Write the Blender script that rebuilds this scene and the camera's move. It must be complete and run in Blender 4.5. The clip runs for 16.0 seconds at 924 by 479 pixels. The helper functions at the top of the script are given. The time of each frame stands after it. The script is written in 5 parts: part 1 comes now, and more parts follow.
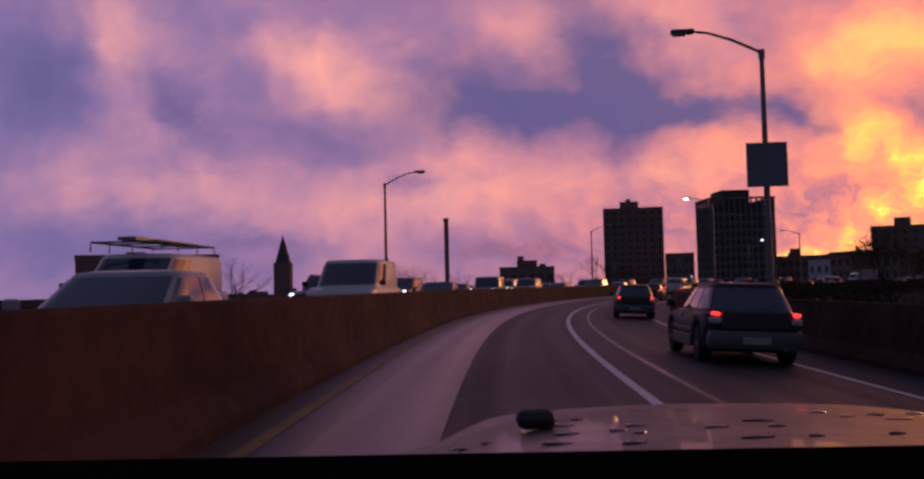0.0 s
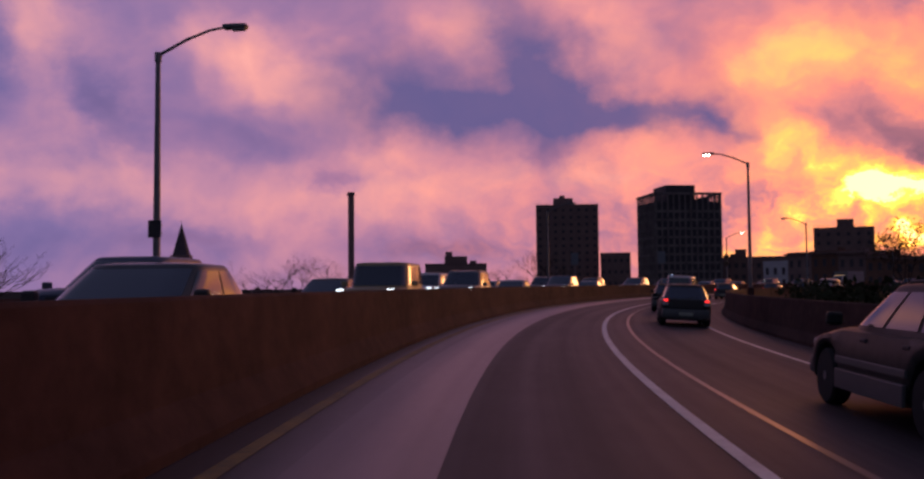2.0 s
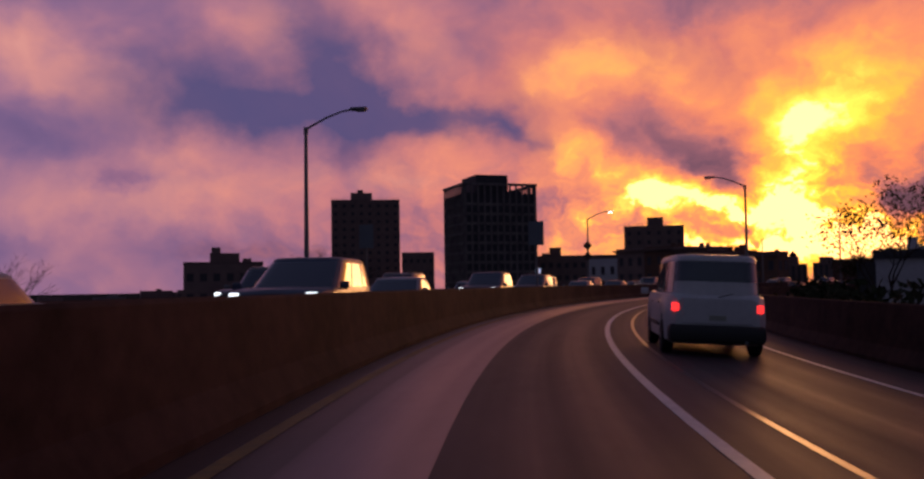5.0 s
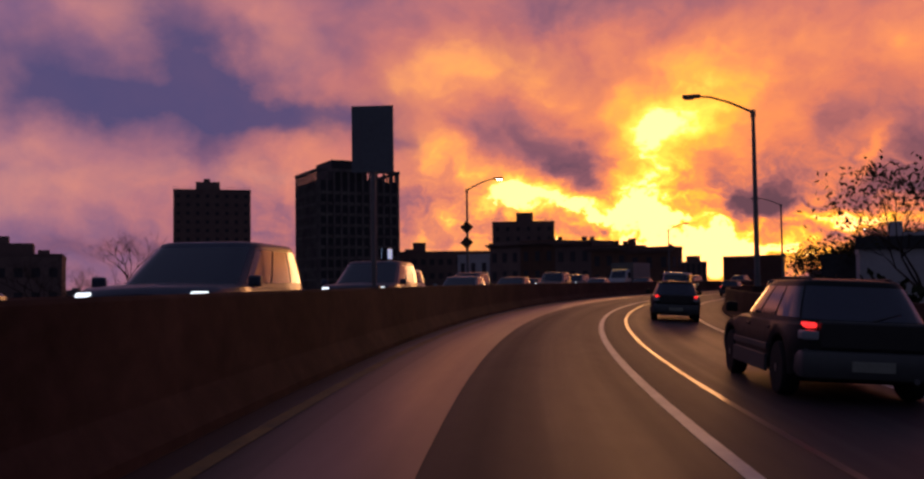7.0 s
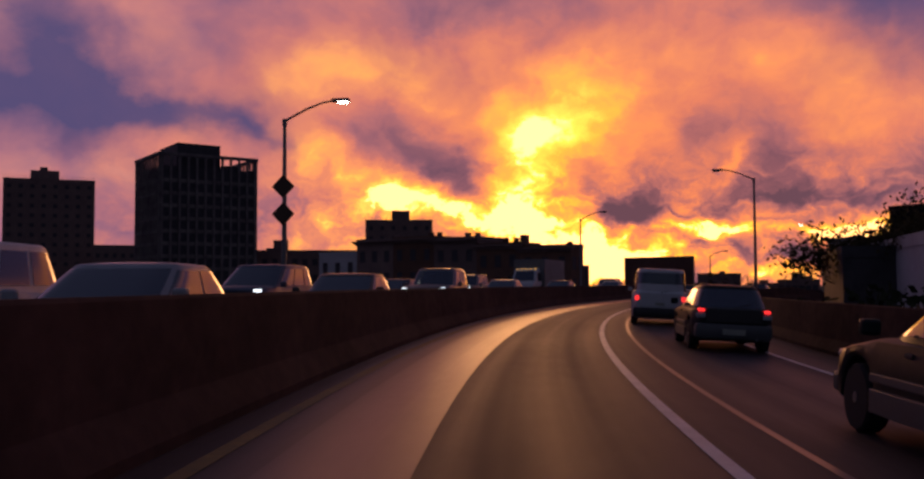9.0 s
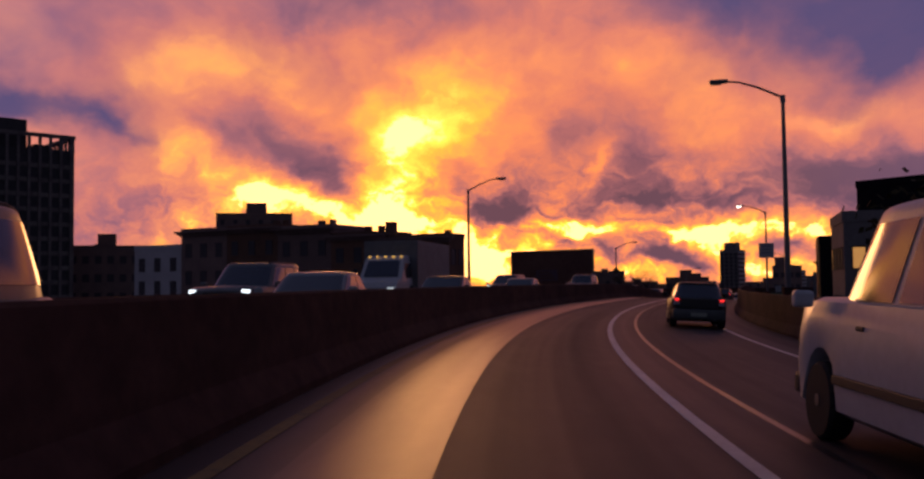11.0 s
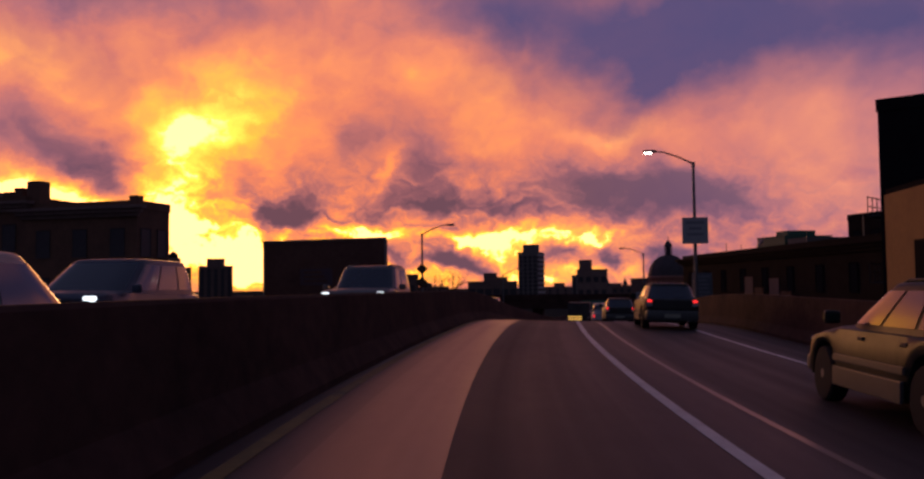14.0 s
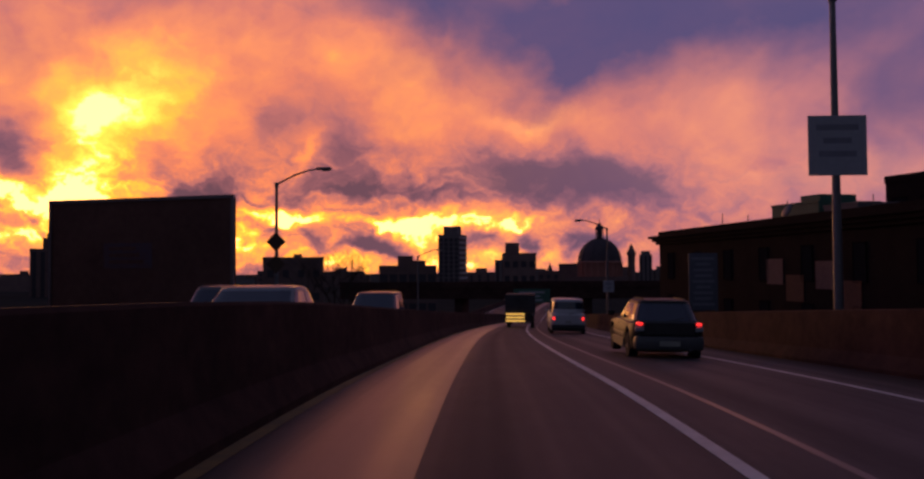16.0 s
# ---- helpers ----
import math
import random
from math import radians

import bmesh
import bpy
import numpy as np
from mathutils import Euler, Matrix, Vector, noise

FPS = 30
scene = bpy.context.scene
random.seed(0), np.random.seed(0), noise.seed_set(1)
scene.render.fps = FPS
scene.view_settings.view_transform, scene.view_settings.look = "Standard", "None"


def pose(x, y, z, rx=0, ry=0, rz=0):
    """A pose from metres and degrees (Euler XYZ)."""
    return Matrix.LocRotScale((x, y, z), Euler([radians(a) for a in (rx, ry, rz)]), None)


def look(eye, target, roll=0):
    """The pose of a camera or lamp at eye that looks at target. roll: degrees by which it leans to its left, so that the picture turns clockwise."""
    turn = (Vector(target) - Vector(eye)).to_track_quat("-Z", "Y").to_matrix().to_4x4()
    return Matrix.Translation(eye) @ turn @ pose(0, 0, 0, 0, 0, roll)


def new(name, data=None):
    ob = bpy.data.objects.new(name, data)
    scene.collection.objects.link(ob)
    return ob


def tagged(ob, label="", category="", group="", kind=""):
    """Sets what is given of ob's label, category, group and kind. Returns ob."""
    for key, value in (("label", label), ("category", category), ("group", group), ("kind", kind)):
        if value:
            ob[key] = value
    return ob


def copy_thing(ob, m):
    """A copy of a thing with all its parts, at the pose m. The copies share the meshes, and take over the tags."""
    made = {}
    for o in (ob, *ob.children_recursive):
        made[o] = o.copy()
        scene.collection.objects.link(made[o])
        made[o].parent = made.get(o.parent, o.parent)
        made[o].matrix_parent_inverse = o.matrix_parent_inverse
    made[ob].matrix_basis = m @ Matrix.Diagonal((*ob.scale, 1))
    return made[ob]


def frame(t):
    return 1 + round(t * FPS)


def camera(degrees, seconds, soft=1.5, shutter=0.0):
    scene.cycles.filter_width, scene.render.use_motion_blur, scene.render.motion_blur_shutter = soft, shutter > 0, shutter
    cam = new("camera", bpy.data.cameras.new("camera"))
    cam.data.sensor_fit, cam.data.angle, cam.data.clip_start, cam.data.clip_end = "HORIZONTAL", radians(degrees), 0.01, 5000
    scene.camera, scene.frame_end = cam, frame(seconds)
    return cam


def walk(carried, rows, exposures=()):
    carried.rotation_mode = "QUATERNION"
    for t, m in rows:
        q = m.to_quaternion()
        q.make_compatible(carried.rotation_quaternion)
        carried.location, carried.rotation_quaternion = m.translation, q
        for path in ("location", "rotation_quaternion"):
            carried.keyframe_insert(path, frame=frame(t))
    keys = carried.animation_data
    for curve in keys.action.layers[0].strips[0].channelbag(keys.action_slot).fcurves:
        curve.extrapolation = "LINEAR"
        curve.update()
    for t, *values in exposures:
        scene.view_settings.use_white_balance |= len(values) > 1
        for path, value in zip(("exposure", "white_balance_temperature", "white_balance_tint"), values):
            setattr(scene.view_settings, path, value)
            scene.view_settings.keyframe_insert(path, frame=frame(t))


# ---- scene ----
cam = camera(53.60, 16.0, soft=2.5)
PATH = [
    (0.0, pose(-0.10, 0.00, 1.25, 93.04, 1.28, 0.00)),
    (0.5, pose(0.16, 8.13, 1.25, 93.24, 1.18, -0.63)),
    (1.0, pose(0.52, 16.19, 1.25, 93.01, 1.21, -1.53)),
    (1.5, pose(1.03, 24.18, 1.25, 92.93, 0.88, -2.89)),
    (2.0, pose(1.74, 32.09, 1.25, 92.90, 0.50, -4.56)),
    (2.5, pose(2.70, 39.90, 1.25, 92.97, 0.46, -6.55)),
    (3.0, pose(3.92, 47.62, 1.25, 93.11, 0.53, -8.57)),
    (3.5, pose(5.40, 55.23, 1.25, 93.17, 0.76, -10.74)),
    (4.0, pose(7.15, 62.71, 1.25, 93.08, 0.99, -12.77)),
    (4.5, pose(9.15, 70.06, 1.25, 93.01, 0.92, -14.90)),
    (5.0, pose(11.41, 77.25, 1.25, 92.94, 0.86, -17.04)),
    (5.5, pose(13.90, 84.29, 1.25, 92.87, 0.80, -19.17)),
    (6.0, pose(16.63, 91.15, 1.25, 92.80, 0.73, -21.30)),
    (6.5, pose(19.58, 97.84, 1.25, 92.73, 0.67, -23.43)),
    (7.0, pose(22.73, 104.36, 1.25, 92.74, 0.69, -25.56)),
    (7.5, pose(26.08, 110.70, 1.25, 92.84, 0.78, -27.55)),
    (8.0, pose(29.60, 116.85, 1.25, 92.85, 0.80, -29.44)),
    (8.5, pose(33.31, 122.85, 1.25, 92.94, 0.54, -31.37)),
    (9.0, pose(37.24, 128.75, 1.25, 92.89, 0.32, -33.26)),
    (9.5, pose(41.35, 134.56, 1.25, 92.87, 0.41, -35.27)),
    (10.0, pose(45.68, 140.25, 1.25, 92.85, 0.49, -37.29)),
    (10.5, pose(50.22, 145.81, 1.25, 92.83, 0.58, -39.30)),
    (11.0, pose(54.98, 151.23, 1.25, 92.81, 0.67, -41.31)),
    (11.5, pose(59.95, 156.50, 1.25, 92.79, 0.75, -43.32)),
    (12.0, pose(65.12, 161.61, 1.25, 92.71, 0.26, -45.53)),
    (12.5, pose(70.51, 166.52, 1.25, 92.77, 0.03, -47.88)),
    (13.0, pose(76.09, 171.21, 1.25, 92.83, 0.17, -50.23)),
    (13.5, pose(81.86, 175.68, 1.25, 92.93, 0.45, -52.47)),
    (14.0, pose(87.79, 179.94, 1.25, 92.98, 0.67, -54.57)),
    (14.5, pose(93.87, 184.00, 1.25, 92.85, 0.65, -56.39)),
    (15.0, pose(100.06, 187.88, 1.25, 92.84, 0.43, -57.84)),
    (15.5, pose(106.35, 191.62, 1.25, 92.71, 0.30, -58.88)),
    (16.0, pose(112.70, 195.27, 1.24, 92.01, 0.40, -59.55)),
]
EXPOSURES = [(0.0, 0.52), (1.5, 0.6), (3.0, 0.33), (4.0, 0.05), (6.5, 0.16), (7.0, -0.06), (9.0, -0.04), (12.0, 0.02), (16.0, 0.04)]
walk(cam, PATH, EXPOSURES)


# ---------------- sky and light ----------------
def math_node(nt, op, a, b=None, c=None, clamp=False):
    n = nt.nodes.new("ShaderNodeMath")
    n.operation, n.use_clamp = op, clamp
    for i, v in enumerate((a, b, c)):
        if v is None:
            continue
        if isinstance(v, (int, float)):
            n.inputs[i].default_value = v
        else:
            nt.links.new(v, n.inputs[i])
    return n.outputs[0]


def vec_node(nt, op, a, b=None, c=None):
    n = nt.nodes.new("ShaderNodeVectorMath")
    n.operation = op
    for i, v in enumerate((a, b, c)):
        if v is None:
            continue
        if isinstance(v, tuple):
            n.inputs[i].default_value = v
        else:
            nt.links.new(v, n.inputs[i])
    return n.outputs["Value"] if op in ("DOT_PRODUCT", "LENGTH") else n.outputs["Vector"]


def ramp_node(nt, fac, stops):
    n = nt.nodes.new("ShaderNodeValToRGB")
    e = n.color_ramp.elements
    while len(e) < len(stops):
        e.new(0.5)
    for el, (at, col) in zip(e, stops):
        el.position, el.color = at, (*col, 1)
    if not isinstance(fac, (int, float)):
        nt.links.new(fac, n.inputs[0])
    return n.outputs[0]


def mix_node(nt, fac, a, b, blend="MIX"):
    n = nt.nodes.new("ShaderNodeMix")
    n.data_type, n.blend_type = "RGBA", blend
    for i, v in ((0, fac), (6, a), (7, b)):
        if isinstance(v, (int, float)):
            n.inputs[i].default_value = v
        elif isinstance(v, tuple):
            n.inputs[i].default_value = (*v, 1)
        else:
            nt.links.new(v, n.inputs[i])
    return n.outputs[2]


def noise_node(nt, vec, scale, detail=5, rough=0.55, distort=0.0, colour=False):
    n = nt.nodes.new("ShaderNodeTexNoise")
    n.inputs["Scale"].default_value, n.inputs["Detail"].default_value = scale, detail
    n.inputs["Roughness"].default_value, n.inputs["Distortion"].default_value = rough, distort
    nt.links.new(vec, n.inputs["Vector"])
    return n.outputs["Color" if colour else "Fac"]


world = bpy.data.worlds.new("sunset_sky")
scene.world = world
world.use_nodes = True
nt = world.node_tree
nt.nodes.clear()
coord = nt.nodes.new("ShaderNodeTexCoord").outputs["Generated"]
sep = nt.nodes.new("ShaderNodeSeparateXYZ")
nt.links.new(coord, sep.inputs[0])
# bearing to the right of north and height over the horizon, in degrees
bearing = math_node(nt, "MULTIPLY", math_node(nt, "ARCTAN2", sep.outputs[0], sep.outputs[1]), 57.2958)
height = math_node(nt, "MULTIPLY", math_node(nt, "ARCSINE", sep.outputs[2]), 57.2958)
flat = nt.nodes.new("ShaderNodeCombineXYZ")
nt.links.new(bearing, flat.inputs[0])
nt.links.new(height, flat.inputs[1])
flat = flat.outputs[0]
# cloud turbulence bends the masses below
wob = vec_node(nt, "MULTIPLY", flat, (1.0, 1.25, 0.0))
swirl = vec_node(nt, "SUBTRACT", noise_node(nt, wob, 0.14, 2, 0.4, 0.0, True), (0.5, 0.5, 0.5))
curl = vec_node(nt, "SUBTRACT", noise_node(nt, wob, 0.55, 5, 0.55, 0.0, True), (0.5, 0.5, 0.5))
soft_bent = vec_node(nt, "MULTIPLY_ADD", swirl, (4.5, 3.0, 0.0), flat)
bent = vec_node(nt, "MULTIPLY_ADD", curl, (3.0, 2.2, 0.0), soft_bent)


def masses(rows, sharp=1.0, where=None):
    """Sum of soft cloud masses: bearing, height, half-length, half-breadth, weight, lean of the length in degrees."""
    total = None
    for a, e, sa, se, w, lean in rows:
        c, n = math.cos(radians(lean)), math.sin(radians(lean))
        d = vec_node(nt, "SUBTRACT", where or bent, (a, e, 0.0))
        u = vec_node(nt, "DOT_PRODUCT", d, (c / sa, n / sa, 0.0))
        v = vec_node(nt, "DOT_PRODUCT", d, (-n / se, c / se, 0.0))
        q = math_node(nt, "MULTIPLY_ADD", u, u, math_node(nt, "MULTIPLY", v, v))
        g = math_node(nt, "EXPONENT", math_node(nt, "MULTIPLY", q, -sharp))
        total = math_node(nt, "MULTIPLY_ADD", g, w, 0.0 if total is None else total)
    return total


# pink-lit cloud away from the sun, and its shaded parts
pink = masses([(-7.5, 13.3, 6.5, 2.2, .34, -26), (-20.7, 15.2, 2.8, 2.5, .30, 0), (5.0, 16.2, 2.4, 2.2, .30, 60), (-1, 5.6, 8, 1.7, .34, 3), (-18, 6.0, 7, 1.7, .30, 0),
               (13, 7.0, 7, 1.4, .42, 0), (-1, 8.0, 5, 1.0, .18, 10), (14.5, 15, 3.5, 2.0, .28, -55), (75.5, 9.8, 4.6, 3.6, .28, 20), (64.5, 9.2, 3.6, .7, .40, -10), (82, 5.5, 8, 2.2, .40, 0), (57, 11.5, 6, 3.0, .30, -20), (60, 6, 3, 1, .2, 0)])
shade = masses([(-10.5, 9.2, 5.5, 1.5, .16, -15), (-11.5, 17, 6, 1.6, .12, 0), (3.2, 2.5, 4.0, .75, .50, 0), (-12, 3, 4, .7, .28, 0), (-23, 3.4, 8, 2.6, .20, 0), (-24.5, 12.5, 3, 3, .3, 0),
                (-16.4, 11, 3.2, 1.3, .30, -50), (-3.6, 6.5, 1.2, .9, .40, 20), (9.6, 7.9, 1.7, 1.1, .40, 60), (17, 2.6, 3, .7, .2, 0), (78.2, 6.4, 1.8, .6, .28, 0), (-14, 1.5, 6, 1.5, .12, 0)])
# the burning cloud round the sun, and the dark banks before it
glow = masses([(38.7, 9.0, 5.4, 3.1, .36, 15), (36.8, 6.4, 3.0, 2.2, .20, 60), (37.4, 4.2, 3.9, 1.3, .58, -6), (42.2, 1.6, 3.4, 1.2, .80, 0), (37, 2.0, 4.0, 1.3, .44, 0), (29.2, 5.2, 2.5, 1.35, .68, -10), (25.4, 3.4, 2.4, .8, .20, 10),
               (33, 4.4, 2.0, .7, .22, -25), (48, 3.6, 3.2, .8, .38, -14), (56, 3.0, 10, .65, .50, 0), (57, 0.7, 13, .6, .42, 0), (58, 2.0, 11, .9, .22, 0), (31, 2.2, 5, .9, .42, 0), (20.5, 2.0, 3, .7, .34, 0), (26, 13.2, 6.5, 2.8, .24, 25), (49.6, 7.6, 1.2, .45, .26, 80)])
glow2 = masses([(24.1, 8.0, 2.8, 1.4, .27, 0), (22, 12.5, 3, 2, .12, 20), (55.2, 11.8, 4.2, 3.2, .22, 40), (39.5, 12.5, 6, 3.0, .20, 30), (31, 12.8, 5, 2.6, .17, -20), (46, 12.0, 5, 3, .08, 30), (64.5, 9.2, 3.4, .6, .12, -10), (57, 8.8, 3, 1.4, .12, -20), (24.5, 6.0, 4, 2.4, .10, 0)])
dark = masses([(44, 4.8, 2.2, .75, .80, -3), (31.6, 7.4, 2.3, 1.2, .40, -30), (29.6, 10.0, 3.2, 1.5, .26, -20), (33, 16.8, 5, 1.6, .30, 0), (51.6, 7.9, 2.6, 1.4, .24, 55), (52.8, 5.8, 1.9, .7, .46, -5), (54, 1.9, 2.4, .85, .92, -22),
               (61, 1.9, 1.7, .65, .72, -20), (63.8, 1.5, 1.2, .6, .66, -40), (65, 6.1, 4.4, 1.3, .56, -12), (69.9, 5.6, 2.6, 1.0, .46, -10), (47.4, 2.8, 2.0, .42, .36, -20), (45.6, 6.0, 2.0, .6, .24, 0), (26.8, 8.9, 2, .9, .24, -30), (23.2, 5.0, 2.0, .6, .26, 0)])
dark2 = masses([(67, 2.0, 2.2, 1.0, .62, -10), (50.2, 2.4, 1.3, .5, .40, -20), (57.5, 5.0, 3.0, .6, .30, -12), (41.4, 7.2, 1.6, .8, .20, -40), (49.5, 4.9, 1.4, .5, .34, 0), (50.6, 1.4, 1.5, .5, .3, -20), (35.0, 2.9, 1.6, .4, .3, 0), (61.5, 5.4, 2.6, 1.0, .22, -10), (57, 16.5, 6, 2.0, .16, 0), (47.5, 9.2, 2.2, 1.0, .14, 40), (33.5, 5.9, 1.3, .5, .25, -20)])
# clear burning strip under the clouds
strip_glow = masses([(58.5, 2.6, 10.5, 1.0, .19, 0)], 1.0, vec_node(nt, "MULTIPLY_ADD", curl, (0.8, 0.9, 0.0), flat))
near = masses([(46, 5, 36, 19, 1.0, 0)], 0.9, soft_bent)
puff = noise_node(nt, vec_node(nt, "MULTIPLY", soft_bent, (0.8, 1.0, 0.0)), 0.17, 3, 0.45, 0.0)
fine = noise_node(nt, soft_bent, 0.55, 4, 0.5, 0.2)
grain = math_node(nt, "MULTIPLY_ADD", puff, 0.50, math_node(nt, "MULTIPLY_ADD", fine, 0.20, 0.12))
far_level = math_node(nt, "ADD", math_node(nt, "SUBTRACT", pink, shade), grain)
far_col = ramp_node(nt, far_level, [(0.08, (0.082, 0.076, 0.205)), (0.30, (0.13, 0.103, 0.25)), (0.46, (0.20, 0.128, 0.265)), (0.62, (0.34, 0.176, 0.275)), (0.85, (0.59, 0.265, 0.27)), (1.0, (0.80, 0.39, 0.33))])
# ragged small clouds low over the horizon, smoother ones above
ragged = noise_node(nt, vec_node(nt, "MULTIPLY", bent, (1.0, 1.5, 0.0)), 0.62, 7, 0.6, 0.3)
low = math_node(nt, "MULTIPLY_ADD", math_node(nt, "MULTIPLY", math_node(nt, "SUBTRACT", height, 3.5), 0.2, clamp=True), -1.35, 1.6)
crisp = math_node(nt, "MULTIPLY", math_node(nt, "MULTIPLY", math_node(nt, "SUBTRACT", ragged, 0.5), low), near)
sun_level = math_node(nt, "ADD", crisp, math_node(nt, "SUBTRACT", math_node(nt, "ADD", math_node(nt, "ADD", math_node(nt, "ADD", glow, glow2), strip_glow), grain), math_node(nt, "ADD", dark, dark2)))
sun_col = ramp_node(nt, sun_level, [(0.04, (0.16, 0.070, 0.092)), (0.24, (0.32, 0.112, 0.126)), (0.38, (0.58, 0.175, 0.145)), (0.53, (0.92, 0.245, 0.12)), (0.68, (1.2, 0.35, 0.10)), (0.83, (1.75, 0.62, 0.06)), (0.95, (2.6, 1.08, 0.10)), (1.0, (3.8, 1.7, 0.50))])
sky_col = mix_node(nt, math_node(nt, "MULTIPLY", near, 1.0, clamp=True), far_col, sun_col)
# clear slate-blue gaps between the clouds
gaps = masses([(9.6, 13.8, 5.0, 2.8, 1.0, -62), (6, 10.9, 9, 1.7, .85, 0), (16.5, 10.3, 4, 1.2, .70, -8), (20.6, 9.2, 2.4, .7, .5, -20), (1.5, 12.6, 4.5, 2.4, .55, 0), (67.5, 15.2, 9, 3.8, 1.15, 0), (66.3, 11.0, 2.6, 1.5, .5, 70), (57, 17.6, 5, 1.8, .55, 0),
               (80, 16, 6, 2.6, .7, 0), (86, 10.5, 4, 3.2, .7, 0), (-24.8, 12.6, 3.0, 2.8, .45, 0), (-16.4, 11, 3.2, 1.3, .45, -50), (9.6, 7.9, 1.7, 1.0, .35, 60)])
gaps = math_node(nt, "MULTIPLY_ADD", math_node(nt, "SUBTRACT", 0.5, puff), 0.7, math_node(nt, "MULTIPLY", gaps, 1.1), clamp=True)
gaps = math_node(nt, "MULTIPLY", gaps, math_node(nt, "MULTIPLY", math_node(nt, "SUBTRACT", height, 5.5), 0.3, clamp=True))
sky_col = mix_node(nt, math_node(nt, "MULTIPLY", gaps, 0.92), sky_col, (0.080, 0.072, 0.186))
# below the horizon a dim haze, overhead and behind the plain dusk blue of a real sky
air = nt.nodes.new("ShaderNodeTexSky")
air.sky_type, air.sun_disc, air.sun_elevation, air.sun_rotation = "NISHITA", False, radians(2.5), radians(38)
dusk = mix_node(nt, 0.7, mix_node(nt, 1.0, air.outputs[0], (0.05, 0.05, 0.05), "MULTIPLY"), (0.068, 0.068, 0.135))
up = math_node(nt, "MULTIPLY", math_node(nt, "SUBTRACT", height, 18.0), 0.07, clamp=True)
sky_col = mix_node(nt, up, sky_col, dusk)
# away from the sunset the clouds are unlit
toward = math_node(nt, "COSINE", math_node(nt, "RADIANS", math_node(nt, "SUBTRACT", bearing, 36.0)))
back = math_node(nt, "MULTIPLY", math_node(nt, "SUBTRACT", 0.42, toward), 1.6, clamp=True)
sky_col = mix_node(nt, back, sky_col, dusk)
down = math_node(nt, "MULTIPLY", height, -0.5, clamp=True)
sky_col = mix_node(nt, down, sky_col, (0.012, 0.009, 0.012))
bg = nt.nodes.new("ShaderNodeBackground")
bg.inputs[1].default_value = 1.0
nt.links.new(sky_col, bg.inputs[0])
out = nt.nodes.new("ShaderNodeOutputWorld")
nt.links.new(bg.outputs[0], out.inputs[0])

sun = new("sun", bpy.data.lights.new("sun", "SUN"))
sun.data.energy, sun.data.angle, sun.data.color = 0.25, radians(12), (1.0, 0.44, 0.18)
sun.matrix_world = look((0, 0, 50), (-math.sin(radians(38)) * 100, -math.cos(radians(38)) * 100, 50 - 100 * math.tan(radians(4))))


# ---------------- materials ----------------
def material(name, colour, rough=0.7, metal=0.0, colour2=None, scale=3.0, bump=0.0, bump_scale=40.0, emit=0.0, stretch=(1, 1, 1), coat=0.0, rough2=None, vary=0.0, spec=0.5, along=False, streak=0.0, contrast=3.0):
    """Two-scale noise between two colours, optional relief, gloss variation, and a tint for each piece."""
    m = bpy.data.materials.new(name)
    m.use_nodes = True
    t = m.node_tree
    b = t.nodes["Principled BSDF"]
    b.inputs["Roughness"].default_value, b.inputs["Metallic"].default_value = rough, metal
    b.inputs["Coat Weight"].default_value = coat
    b.inputs["Specular IOR Level"].default_value = spec
    where = t.nodes.new("ShaderNodeTexCoord").outputs["UV" if along else "Object"]
    raw = where
    where = vec_node(t, "MULTIPLY", where, stretch)
    big, small = noise_node(t, where, scale, 6, 0.6, 0.4), noise_node(t, where, scale * 9, 4, 0.6)
    both = math_node(t, "MULTIPLY_ADD", small, 0.4, math_node(t, "MULTIPLY", big, 0.6))
    c2 = colour2 or tuple(c * 0.7 for c in colour)
    fac = math_node(t, "MULTIPLY_ADD", math_node(t, "SUBTRACT", both, 0.5), contrast, 0.5, clamp=True)
    if streak:
        lines = noise_node(t, vec_node(t, "MULTIPLY", raw, (0.012, 1.7, 1.0)), 1.0, 3, 0.5)
        fac = math_node(t, "MULTIPLY_ADD", math_node(t, "SUBTRACT", lines, 0.5), streak, fac, clamp=True)
    col = mix_node(t, fac, colour, c2)
    if vary:
        rnd = t.nodes.new("ShaderNodeObjectInfo").outputs["Random"]
        hsv = t.nodes.new("ShaderNodeHueSaturation")
        t.links.new(col, hsv.inputs["Color"])
        t.links.new(math_node(t, "MULTIPLY_ADD", rnd, 2 * vary, 1 - vary), hsv.inputs["Value"])
        col = hsv.outputs[0]
    t.links.new(col, b.inputs["Base Color"])
    if rough2 is not None:
        t.links.new(math_node(t, "MULTIPLY_ADD", fac, rough2 - rough, rough), b.inputs["Roughness"])
    if bump:
        n = t.nodes.new("ShaderNodeBump")
        n.inputs["Strength"].default_value, n.inputs["Distance"].default_value = bump, 0.01
        t.links.new(noise_node(t, where, bump_scale, 5, 0.6), n.inputs["Height"])
        t.links.new(n.outputs[0], b.inputs["Normal"])
    if emit:
        b.inputs["Emission Color"].default_value = (*colour, 1)
        b.inputs["Emission Strength"].default_value = emit
    return m


